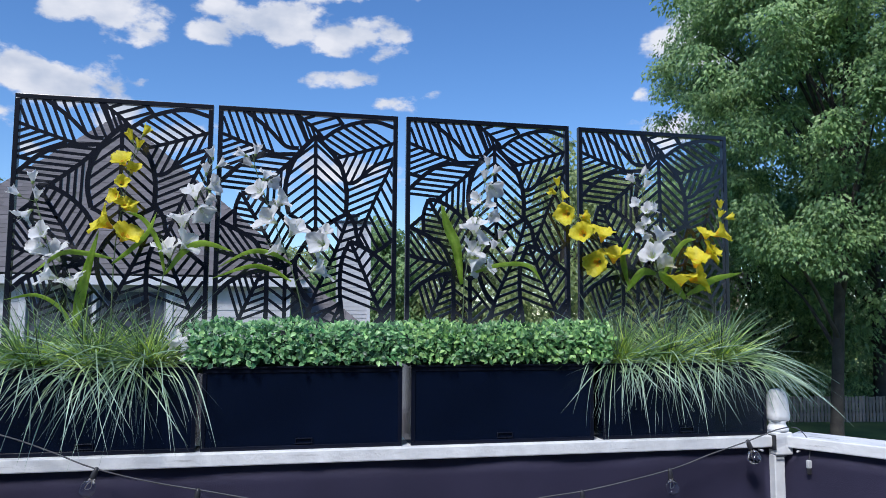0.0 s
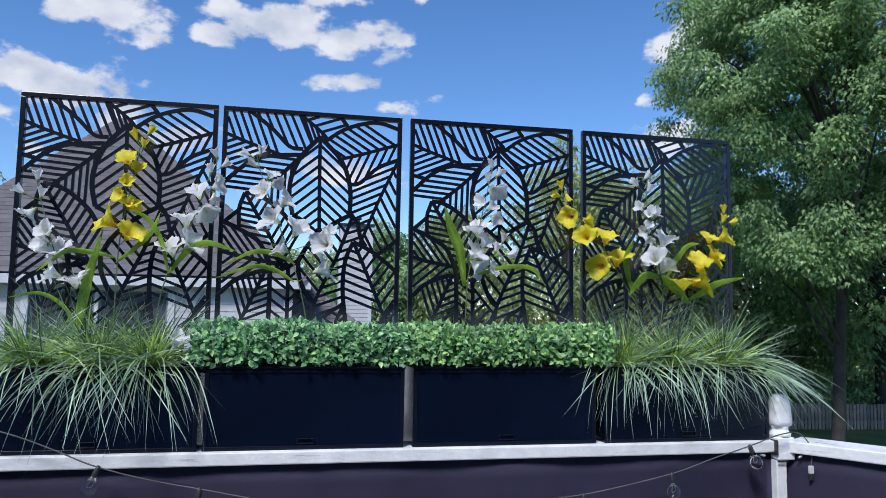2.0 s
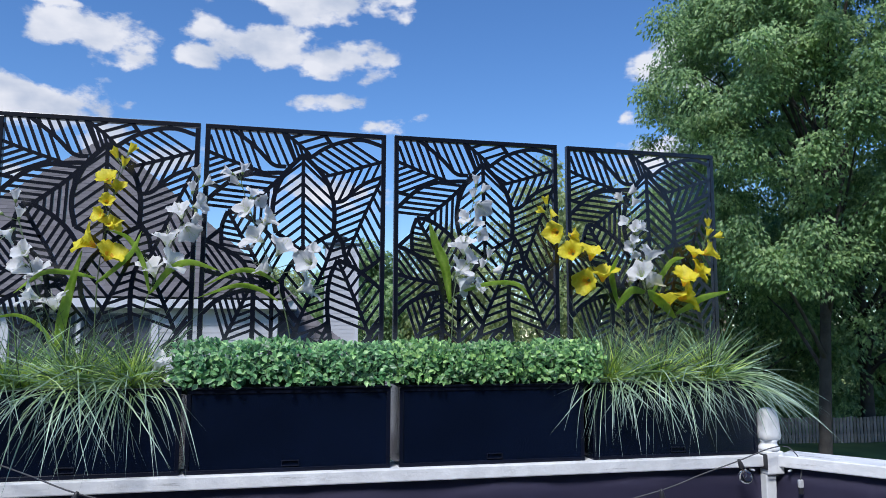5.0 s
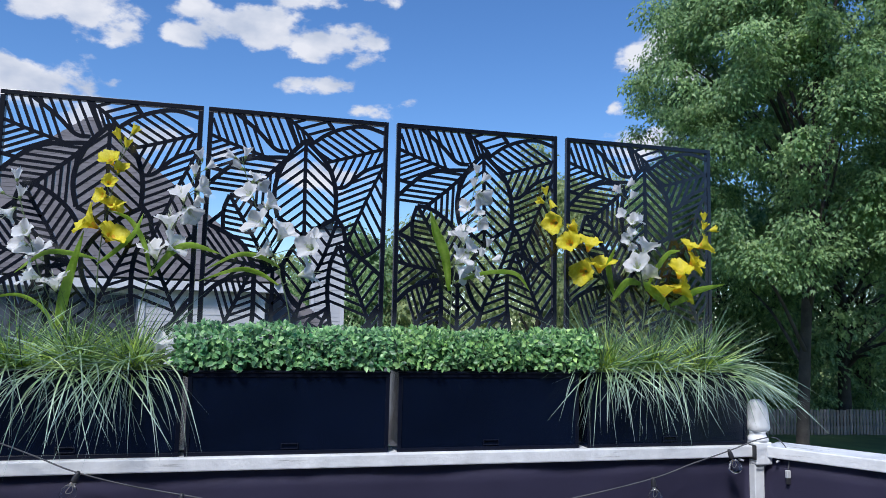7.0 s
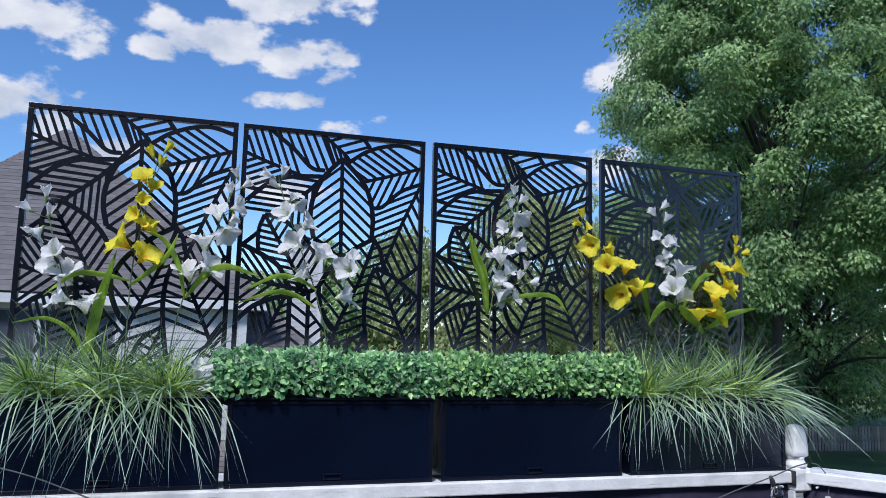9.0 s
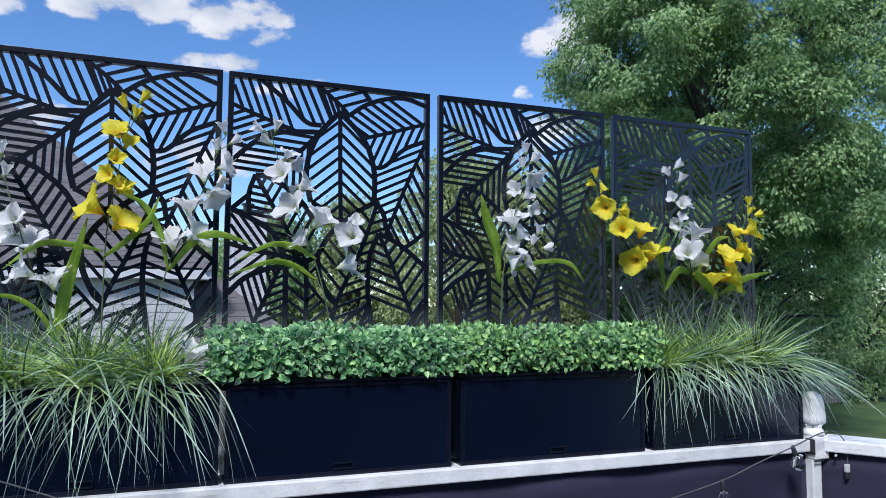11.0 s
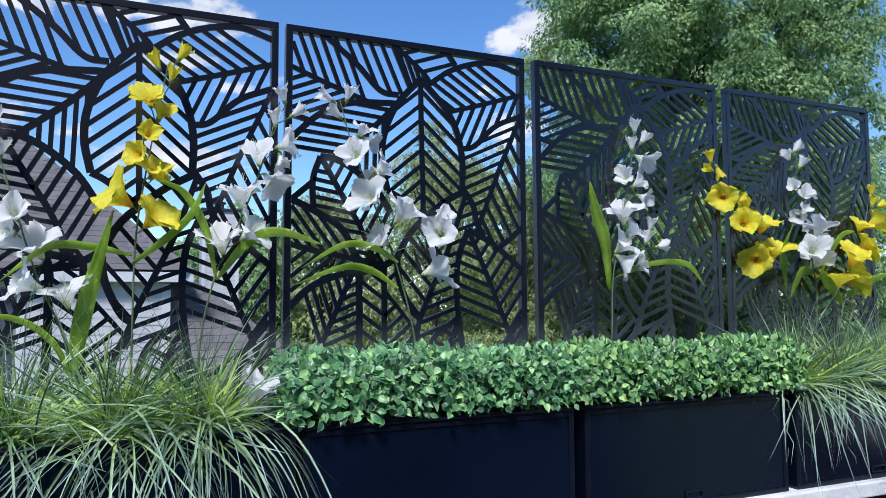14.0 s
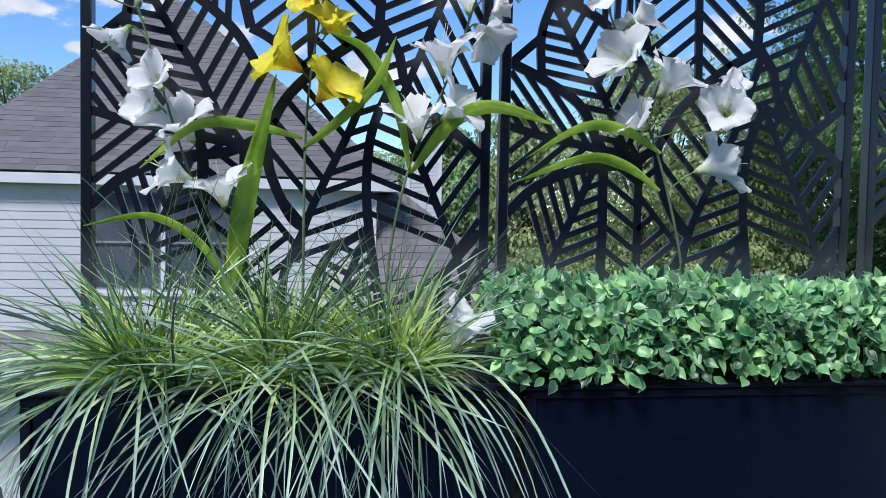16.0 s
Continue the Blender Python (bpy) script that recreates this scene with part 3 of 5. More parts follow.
def screen_mesh():
    """One cut metal sheet: frame, ribs and veins, all about 5 mm thick."""
    bm = bmesh.new()
    for i, (line, half) in enumerate(strokes):
        front, back = -0.0014 - 0.00002 * (i % 37), 0.0036 + 0.00002 * (i % 41)
        pts = [Vector((min(max(q.x, 6), W_MM - 6) / 1000, 0, -min(max(q.y, 6), H_MM - 6) / 1000)) for q in line]
        if (pts[-1] - pts[0]).length < 0.004:
            continue
        rows = []
        for k, q in enumerate(pts):
            d = pts[min(k + 1, len(pts) - 1)] - pts[max(k - 1, 0)]
            d = d.normalized() if d.length > 1e-7 else Vector((1, 0, 0))
            s = Vector((-d.z, 0, d.x)) * half / 1000
            rows.append([bm.verts.new(q + s + Vector((0, front, 0))), bm.verts.new(q - s + Vector((0, front, 0))),
                         bm.verts.new(q - s + Vector((0, back, 0))), bm.verts.new(q + s + Vector((0, back, 0)))])
        for a, b in zip(rows, rows[1:]):
            for k in range(4):
                bm.faces.new((a[k], a[(k + 1) % 4], b[(k + 1) % 4], b[k]))
        bm.faces.new(rows[0][::-1])
        bm.faces.new(rows[-1])
    return bm


def screen_frame():
    bm = bmesh.new()
    w, h, e = W_MM / 1000, H_MM / 1000, EDGE / 1000
    for x0, x1, z0, z1 in ((0, w, -e, 0), (0, w, -h, -h + e), (0, e, -h + e, -e), (w - e, w, -h + e, -e)):
        add_box(bm, x0, x1, -0.004, 0.016, z0, z1, 0.0012)
    return bm


screen = thing("privacy_screen", -0.845, PANEL_Y, PANEL_TOP, "black metal privacy screen cut in a large leaf pattern", "screen", "leaf screens behind the planters")
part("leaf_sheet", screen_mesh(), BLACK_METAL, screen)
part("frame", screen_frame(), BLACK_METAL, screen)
for x, tilt in ((-0.240, 0.15), (0.378, -0.1), (1.004, 0.2)):
    copy_thing(screen, pose(x, PANEL_Y, PANEL_TOP, 0, tilt, 0))

# ---- artificial boxwood in the two middle boxes ----
rng = random.Random(5)


def leaf_mesh(name, long, wide, mat, cup=0.18):
    """A pointed oval leaf with a folded midrib and a drooping tip."""
    rows = ((0.0, 0.05), (0.18, 0.72), (0.40, 1.0), (0.66, 0.70), (0.86, 0.24))
    verts, faces = [], []
    for s, w in rows:
        z = cup * long * (s - 1.3 * s * s)
        verts += [(-w * wide / 2, s * long, z + w * wide * 0.16), (0, s * long, z), (w * wide / 2, s * long, z + w * wide * 0.16)]
    verts.append((0, long, cup * long * (1 - 1.35)))
    for i in range(len(rows) - 1):
        a = 3 * i
        faces += [(a, a + 1, a + 4, a + 3), (a + 1, a + 2, a + 5, a + 4)]
    a = 3 * (len(rows) - 1)
    faces += [(a, a + 1, a + 3 + 0), (a + 1, a + 2, a + 3)]
    me = link_mesh(name, verts, faces, mat, True)
    me.attributes.new("margin", "FLOAT", "POINT").data.foreach_set("value", [1.0, 0.0, 1.0] * len(rows) + [1.0])
    return me


def leaf_pose(x0, x1):
    """Where one leaf of the mat sits and how it is turned: shown mostly outwards on the front, upwards on the top."""
    x = rng.uniform(x0, x1)
    u = rng.random()
    top = 1.452 + 0.022 * noise.noise(Vector((x * 9, 1.7, 0)))
    if u < 0.62:
        a = rng.uniform(-0.06, 1)
        y, z, out = 2.243 + rng.uniform(-0.022, 0.040), 1.358 + a * (top - 1.358), Vector((rng.uniform(-0.9, 0.9), -1, rng.uniform(-0.35, 1.3)))
    else:
        y, z, out = rng.uniform(2.25, 2.43), top + rng.uniform(-0.018, 0.018), Vector((rng.uniform(-0.9, 0.9), rng.uniform(-1.5, 0.1), 0.75))
    out.normalize()
    tip = Vector((rng.uniform(-1, 1), rng.uniform(-0.8, 0.1), rng.uniform(-0.8, 0.9) if u < 0.62 else rng.uniform(0.3, 1.6)))
    tip = (tip - out * tip.dot(out) * 0.7).normalized()
    side = tip.cross(out).normalized()
    m = Matrix((side, tip, side.cross(tip))).transposed().to_4x4()
    size = rng.uniform(0.60, 1.0)
    return Matrix.Translation((x, y, z)) @ m @ Matrix.Scale(size, 4)


LEAVES, FRESH_LEAVES = [[leaf_mesh("leaf", 0.024, 0.0158, m), leaf_mesh("leaf", 0.0215, 0.0148, m, 0.3), leaf_mesh("leaf", 0.026, 0.0158, m, 0.05)] for m in (HEDGE_LEAF, HEDGE_LEAF_FRESH)]


def joined(name, meshes_poses, mat):
    """Many small meshes as one."""
    verts, faces = [], []
    for me, m in meshes_poses:
        k = len(verts)
        verts += [m @ v.co for v in me.vertices]
        faces += [tuple(k + i for i in p.vertices) for p in me.polygons]
    whole = link_mesh(name, verts, faces, mat, True)
    one = [1.0, 0.0, 1.0] * 5 + [1.0]
    whole.attributes.new("margin", "FLOAT", "POINT").data.foreach_set("value", one * len(meshes_poses))
    return whole


def boxwood(x0, x1, singles, joined_count, leaves, mass, label):
    t = thing("boxwood_hedge", 0, 0, 0, label, "hedge", "boxwood mats in the planters")
    # solid near-black block: its colour stands for the shade between inner leaves
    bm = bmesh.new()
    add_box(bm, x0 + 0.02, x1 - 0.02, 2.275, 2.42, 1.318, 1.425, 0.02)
    part("core", bm, HEDGE_SHADE, t, "dark block painted as the shade inside the hedge")
    part("leaf_mass", joined("leaf_mass", [(rng.choice(leaves), leaf_pose(x0, x1)) for _ in range(joined_count)], mass), None, t)["kind"] = "stuff"
    for _ in range(singles):
        part("leaf", rng.choice(leaves), None, t).matrix_local = leaf_pose(x0, x1)
    bm = bmesh.new()
    for _ in range(30):
        m = leaf_pose(x0, x1)
        add_tube(bm, [Vector((m.translation.x, 2.33, 1.36)), m.translation], 0.0012, 4)
    part("twigs", bm, STEM, t)["kind"] = "stuff"


boxwood(-0.285, 0.352, 300, 2300, LEAVES, HEDGE_ISLE, "clipped artificial boxwood with small blue-green leaves")
boxwood(0.356, 1.030, 300, 2300, FRESH_LEAVES, HEDGE_ISLE_FRESH, "clipped artificial boxwood with small fresh yellow-green leaves")

# ---- ornamental grass in the two outer boxes ----


def blade_strip(verts, faces, along, base, heading, lift, lowest, bend_at, long, width, veer=0.0, steps=11):
    """One grass blade, a folded tapering ribbon: it rises, arches over and runs out straight to its tip."""
    p = Vector(base)
    k0, step = len(verts), long / steps
    roll = 1.3 * math.sin(base[0] * 7919 + base[1] * 3571)
    for i in range(steps + 1):
        f = i / steps
        b = min(1.0, f / (1.7 * bend_at))
        elev = lift + (lowest - lift) * b * (2 - b)
        h = Vector((math.cos(heading), math.sin(heading), 0))
        side = Vector((-h.y, h.x, 0))
        w = width * (0.8 + 0.4 * math.sin(math.pi * min(1, f * 0.9))) * (1 - f ** 3)
        n = Vector((-h.x * math.sin(elev), -h.y * math.sin(elev), math.cos(elev)))
        side, n = side * math.cos(roll) + n * math.sin(roll), n * math.cos(roll) - side * math.sin(roll)
        verts += [p - side * w, p - n * w * 0.5, p + side * w]
        along += [min(1, f * 1.3)] * 3
        p = p + (h * math.cos(elev) + Vector((0, 0, math.sin(elev)))) * step
        heading += veer
        if p.y > 2.425 and h.y > 0:      # the sheet behind bends it aside
            heading = math.atan2(-0.05, h.x or 0.01)
        if 2.225 < p.y < 2.25 and p.z < 1.34:      # lies on the front of the box
            p.y = 2.225
    for i in range(steps):
        a = k0 + 3 * i
        faces += [(a, a + 1, a + 4, a + 3), (a + 1, a + 2, a + 5, a + 4)]


def blades(parent, name, rows, mat, label):
    verts, faces, along = [], [], []
    for row in rows:
        blade_strip(verts, faces, along, *row)
    me = link_mesh(name, verts, faces, mat, True)
    me.attributes.new("along", "FLOAT", "POINT").data.foreach_set("value", along)
    part(name, me, None, parent, label)["kind"] = "stuff"


def grass_clump(x, y, seed, fan_lo, fan_hi, drop, label, swept=None):
    r = random.Random(seed)
    t = thing("ornamental_grass", 0, 0, 0, label, "grass plant", "ornamental grasses in the outer planters")
    fan_mid, fan_half = (fan_lo + fan_hi) / 2, (fan_hi - fan_lo) / 2

    def root(wide):
        return (x + r.gauss(0, wide), y + r.gauss(0, wide * 0.7), 1.325)

    def fan():
        return radians(fan_mid + fan_half * math.sin(r.uniform(-1.3, 1.3)))

    def stiff(count, lo, hi, short, long, thin, thick, wide, around=None):
        """Nearly straight blades that lean out and bow a little."""
        rows = []
        for _ in range(count):
            lift = r.uniform(lo, hi)
            rows.append((root(wide), around() if around else radians(r.uniform(0, 360)), lift, lift - r.uniform(0.15, 1.0), r.uniform(0.6, 1.0), r.uniform(short, long), r.uniform(thin, thick), r.uniform(-0.025, 0.025)))
        return rows

    blades(t, "trailing_blades", [(root(0.02), fan(), r.uniform(0.35, 1.1), r.uniform(-1.38, -0.65), r.uniform(0.36, 0.58), r.uniform(0.24, 0.50) * drop, r.uniform(0.0014, 0.0021), r.gauss(0, 0.03)) for _ in range(60)],
           BLADE, "pale variegated blades trailing over the box")
    if swept:
        blades(t, "swept_blades", [(root(0.02), radians(r.uniform(swept[0], swept[1])), r.uniform(0.15, 0.75), r.uniform(-1.0, -0.45), r.uniform(0.45, 0.7), r.uniform(0.26, 0.43), r.uniform(0.0014, 0.0020), r.gauss(0, 0.02)) for _ in range(46)],
               BLADE, "pale blades combed out past the end of the box")
    blades(t, "upright_blades", stiff(135, 0.45, 1.5, 0.11, 0.24, 0.0015, 0.0024, 0.022), BLADE_GREEN, "yellow-green upright blades")
    blades(t, "grey_blades", stiff(110, 0.30, 1.4, 0.13, 0.30, 0.0014, 0.0021, 0.026), BLADE_MID, "grey-green blades through the tuft")
    blades(t, "pale_blades", stiff(34, 0.05, 0.9, 0.16, 0.30, 0.0014, 0.0021, 0.02, fan), BLADE, "pale blades leaning out over the rim")
    blades(t, "dark_blades", stiff(24, 0.5, 1.45, 0.20, 0.36, 0.0012, 0.0018, 0.03), BLADE_DARK, "darker stiff blades")
    bm = bmesh.new()
    for _ in range(9):
        a, d = r.uniform(0, 6.28), r.uniform(0.02, 0.09)
        add_tube(bm, smooth_line([(x, y, 1.32), (x + d * 0.5 * math.cos(a), y + 0.02 * math.sin(a), 1.45), (x + d * 1.6 * math.cos(a), min(2.42, y + d * math.sin(a)), r.uniform(1.52, 1.62))], 4), 0.0011, 4, 0.3)
    part("dry_stalk", bm, STEM, t)["kind"] = "stuff"


TUFT_WORDS = "variegated artificial grass tuft spilling over the black planter"
for i, (x, lo, hi) in enumerate(((-0.72, 160, 335), (-0.555, 200, 335), (-0.41, 205, 325))):
    grass_clump(x, 2.335, 20 + i, lo, hi, 0.93, TUFT_WORDS, (160, 222) if i == 0 else None)
for i, (x, lo, hi) in enumerate(((1.10, 205, 335), (1.28, 205, 340), (1.465, 205, 350))):
    grass_clump(x, 2.335, 40 + i, lo, hi, 0.80, TUFT_WORDS, (-55, 8) if i == 2 else None)

# ---- artificial flower spikes ----


def bloom_mesh(name, seed, mat, throat, petals=4, flare=1.0):
    """A funnel of separate ruffled petals, opening along +z; its mouth is 1 wide."""
    r = random.Random(seed)
    rows, cols = 10, 12
    verts, faces, index = [], [], []
    for k in range(petals):
        a0 = 2 * math.pi * (k + r.uniform(-0.12, 0.12)) / petals
        long, wide, curl, spread = r.uniform(0.86, 1.10), r.uniform(1.15, 1.42), r.uniform(0.1, 1.7), r.uniform(0.80, 1.14)
        ph, inset = r.uniform(0, 6.28), 0.012 * (k % 2)
        b = len(verts)
        for i in range(rows + 1):
            s = i / rows
            tip = 1.0 if s < 0.74 else max(0.0, 1 - ((s - 0.74) / 0.26) ** 2.6) ** 0.5
            half = wide * math.pi / petals * (0.38 + 0.62 * tip)
            for j in range(cols + 1):
                c = 2 * j / cols - 1
                rad = 0.045 + 0.20 * s + flare * spread * (0.24 * s ** 2.0 + 0.03 * s ** 6) - inset * s
                rad += 0.026 * s ** 3 * math.sin(4.3 * c + ph) + 0.012 * s ** 4 * math.sin(13 * c + 2 * ph) - 0.03 * s * c * c
                z = 0.84 * long * s - flare * 0.24 * curl * max(0.0, s - 0.5) ** 1.5 * 1.6 - 0.10 * s ** 4 * c * c
                z += 0.045 * s ** 3 * math.sin(4.1 * c + 2 * ph) + 0.034 * s ** 5 * math.sin(10 * c + ph) + 0.016 * s ** 6 * math.sin(21 * c + ph)
                a = a0 + c * half * (1 + 0.06 * math.sin(9 * s + ph))
                verts.append((rad * math.cos(a), rad * math.sin(a), z))
        for i in range(rows):
            for j in range(cols):
                q = b + i * (cols + 1) + j
                faces.append((q, q + 1, q + cols + 2, q + cols + 1))
                index.append(1 if i < 2 + (2 if abs(j - cols / 2 + 0.5) < 2.6 else 0) else 0)
    me = link_mesh(name, verts, faces, mat, True)
    me.materials.append(throat)
    me.polygons.foreach_set("material_index", index)
    return me


PALE_THROAT = material("pale_green_throat", (0.70, 0.75, 0.55), 0.6, 0.1, 30, 200, 0.05, through_light=0.4)
BLOOMS = {"w": [bloom_mesh("bloom", s, WHITE_PETAL, PALE_THROAT) for s in range(5)], "y": [bloom_mesh("bloom", 10 + s, YELLOW_PETAL, ORANGE_THROAT) for s in range(5)]}
BUDS = {"w": [bloom_mesh("bud", 30 + s, WHITE_PETAL, WHITE_PETAL, 4, 0.15) for s in range(3)], "y": [bloom_mesh("bud", 40 + s, YELLOW_PETAL, YELLOW_PETAL, 4, 0.0) for s in range(3)]}
CALYX = lathe([(0.0015, 0.0), (0.0045, 0.004), (0.0052, 0.009), (0.004, 0.013)], 8)
CALYX = finish(CALYX, "calyx", material("green_calyx", (0.30, 0.40, 0.14), 0.5, 0.25, 30, 200, 0.1, through_light=0.2), True)
FLOWER_Y = 2.412


def strap_leaf(parent, *pts, width=0.016, tip_first=False):
    """A long strap leaf, folded along its middle, along a smooth line (x, z)."""
    if isinstance(pts[0], float):
        width, pts = pts[0], pts[1:]
    line = smooth_line([(x, FLOWER_Y - 0.012 * i, z) for i, (x, z) in enumerate(pts)], 7)
    bm = bmesh.new()
    rows = []
    for i, q in enumerate(line):
        d = (line[min(i + 1, len(line) - 1)] - line[max(i - 1, 0)]).normalized()
        s = d.cross(Vector((0, 1, 0.35))).normalized()
        f = i / (len(line) - 1)
        w = width * max(0.05, math.sin(math.pi * min(1, 0.06 + 0.94 * f)) ** 0.75) * 0.5
        up = Vector((0, -1, 0.2)).normalized()
        wob = 0.0008 * math.sin(i * 0.5)
        rows.append([bm.verts.new(q + s * w + up * (0.003 + wob)), bm.verts.new(q), bm.verts.new(q - s * w + up * (0.003 - wob))])
    for a, b in zip(rows, rows[1:]):
        bm.faces.new((a[0], a[1], b[1], b[0]))
        bm.faces.new((a[1], a[2], b[2], b[1]))
    bmesh.ops.solidify(bm, geom=bm.faces, thickness=0.0008)
    part("strap_leaf", bm, LEAF_STRAP, parent, smooth=True)


def flower_spike(colour, seed, root, stem, buds, blooms, leaves, label):
    """An artificial flower stem: root and stem points (x, z); buds (x, z, degrees) and blooms (x, z, degrees, mouth, how far it turns to the deck) on short stalks."""
    r = random.Random(seed)
    t = thing("artificial_flower", root[0], FLOWER_Y, root[1], label, "flower", "artificial flowers in the planters")
    base = Matrix.Translation((-root[0], -FLOWER_Y, -root[1]))
    line = smooth_line([(root[0], FLOWER_Y, root[1])] + [(x, FLOWER_Y, z) for x, z in stem], 8)
    bm = bmesh.new()
    add_tube(bm, line, 0.0024, 7, 0.5)

    def nearest(p):
        lower = [q for q in line if q.z < p.z - 0.012] or [line[0]]
        return min(lower, key=lambda q: (q - p).length)

    heads = [(x, z, turn, 0.030, 0.1, "bud") for x, z, turn in buds] + [(*b, "bloom") for b in blooms]
    for k, (x, z, turn, mouth, facing, kind) in enumerate(heads):
        p = Vector((x, FLOWER_Y + r.uniform(-0.014, 0.008), z))
        flat = Vector((math.cos(radians(turn)), 0, math.sin(radians(turn))))
        away = (flat * (1 - 0.75 * facing) + Vector((0, -1.0 * facing + r.uniform(-0.12, 0.08), 0))).normalized()
        q = nearest(p)
        add_tube(bm, smooth_line([q, q.lerp(p, 0.55) - away * 0.006, p - away * 0.004, p + away * 0.004], 3), 0.0012, 5)
        m = base @ Matrix.Translation(p) @ away.to_track_quat("Z", "Y").to_matrix().to_4x4() @ Matrix.Rotation(r.uniform(0, 6.28), 4, "Z")
        if kind == "bud":
            ob = part("bud", r.choice(BUDS[colour]), None, t)
            ob.matrix_local = m @ Matrix.Diagonal((0.060, 0.060, 0.046, 1))
        else:
            ob = part("bloom", BLOOMS[colour][(k + seed) % 5], None, t)
            deep = min(0.068, max(0.042, mouth * 0.86))
            full = mouth * (1.42 if colour == "y" else 1.30) * (0.82 if facing > 0.55 else 1.0)
            ob.matrix_local = m @ Matrix.Diagonal((full, full * r.uniform(0.85, 1.05), deep * 1.15, 1))
            if mouth > 0.055 and colour == "w":
                for j in range(3):
                    fil = bmesh.new()
                    add_tube(fil, smooth_line([(0, 0, 0.1), (r.uniform(-0.04, 0.04), r.uniform(-0.04, 0.04), 0.5), (r.uniform(-0.12, 0.12), r.uniform(-0.12, 0.12), r.uniform(0.85, 1.05))], 3), 0.007, 4)
                    part("stamen", fil, PALE_THROAT, ob)
        part("calyx", CALYX, None, t, "small green calyx").matrix_local = m @ Matrix.Translation((0, 0, -0.004))
    bm.transform(base)
    part("stem", bm, STEM, t)
    for pts in leaves:
        strap_leaf(t, *pts)
    for ob in t.children:
        if ob.name.startswith("strap_leaf"):
            ob.matrix_local = base
    return t


WHITE_WORDS, YELLOW_WORDS = "white silk flower spike with trumpet blooms and strap leaves", "yellow silk flower spike with orange-throated blooms"
flower_spike("w", 1, (-0.631, 1.32), [(-0.643, 1.489), (-0.695, 1.622), (-0.736, 1.755), (-0.772, 1.878)],
             [(-0.768, 1.887, 93), (-0.801, 1.847, 143), (-0.761, 1.837, 81)],
             [(-0.77, 1.806, -132, 0.056, 0.3), (-0.726, 1.723, 118, 0.06, 0.7), (-0.732, 1.699, 170, 0.051, 0.5), (-0.687, 1.655, 121, 0.077, 0.4), (-0.684, 1.598, 157, 0.065, 0.2), (-0.641, 1.564, 99, 0.068, 0.3)],
             [(0.013, (-0.625, 1.41), (-0.665, 1.502), (-0.735, 1.548), (-0.819, 1.534))], WHITE_WORDS)
flower_spike("y", 2, (-0.532, 1.32), [(-0.533, 1.515), (-0.530, 1.704), (-0.510, 1.858), (-0.479, 2.042)],
             [(-0.494, 2.033, 113), (-0.462, 2.051, 57), (-0.474, 2.006, 78)],
             [(-0.509, 1.952, 111, 0.052, 0.5), (-0.496, 1.929, 62, 0.041, 0.6), (-0.52, 1.888, 50, 0.044, 0.7), (-0.518, 1.856, 174, 0.049, 0.6), (-0.505, 1.813, 80, 0.053, 0.4), (-0.509, 1.813, 21, 0.04, 0.1), (-0.539, 1.757, 147, 0.07, 0.25), (-0.515, 1.719, 46, 0.073, 0.5)],
             [(0.032, (-0.632, 1.44), (-0.622, 1.519), (-0.606, 1.601), (-0.570, 1.745)), ((-0.536, 1.663), (-0.602, 1.676), (-0.675, 1.674), (-0.748, 1.612)), ((-0.536, 1.647), (-0.479, 1.694), (-0.433, 1.743), (-0.407, 1.806))], YELLOW_WORDS)
flower_spike("w", 3, (-0.413, 1.32), [(-0.410, 1.489), (-0.381, 1.632), (-0.325, 1.765), (-0.284, 1.889), (-0.259, 1.991)],
             [(-0.249, 1.987, 108), (-0.268, 1.937, 92), (-0.237, 1.96, 40)],
             [(-0.265, 1.893, 16, 0.059, 0.4), (-0.258, 1.885, -81, 0.032, 0.2), (-0.298, 1.855, 106, 0.061, 0.4), (-0.335, 1.761, 93, 0.076, 0.25), (-0.289, 1.835, -53, 0.061, 0.4), (-0.368, 1.669, 107, 0.071, 0.3), (-0.336, 1.697, 44, 0.068, 0.35)],
             [((-0.381, 1.617), (-0.404, 1.715), (-0.447, 1.785), (-0.500, 1.806)), (0.022, (-0.379, 1.620), (-0.325, 1.69), (-0.265, 1.715), (-0.175, 1.69))], WHITE_WORDS)
flower_spike("w", 4, (0.032, 1.33), [(0.046, 1.460), (0.010, 1.622), (-0.048, 1.776), (-0.100, 1.909), (-0.130, 2.012)],
             [(-0.146, 2.002, 156), (-0.118, 2.004, 77), (-0.125, 1.97, 140)],
             [(-0.092, 1.927, 58, 0.04, 0.4), (-0.076, 1.932, -37, 0.038, 0.5), (-0.09, 1.881, 143, 0.056, 0.5), (-0.053, 1.85, 34, 0.056, 0.3), (-0.029, 1.851, -172, 0.036, 0.2), (-0.047, 1.789, 157, 0.073, 0.4), (-0.006, 1.745, 57, 0.071, 0.3), (-0.016, 1.696, 155, 0.068, 0.2), (0.107, 1.75, 82, 0.046, 0.6), (0.108, 1.721, 163, 0.078, 0.7), (0.062, 1.633, 18, 0.077, 0.2)],
             [((0.003, 1.601), (-0.059, 1.637), (-0.128, 1.645), (-0.238, 1.605)), ((0.003, 1.658), (-0.059, 1.689), (-0.129, 1.691), (-0.218, 1.642))], WHITE_WORDS)
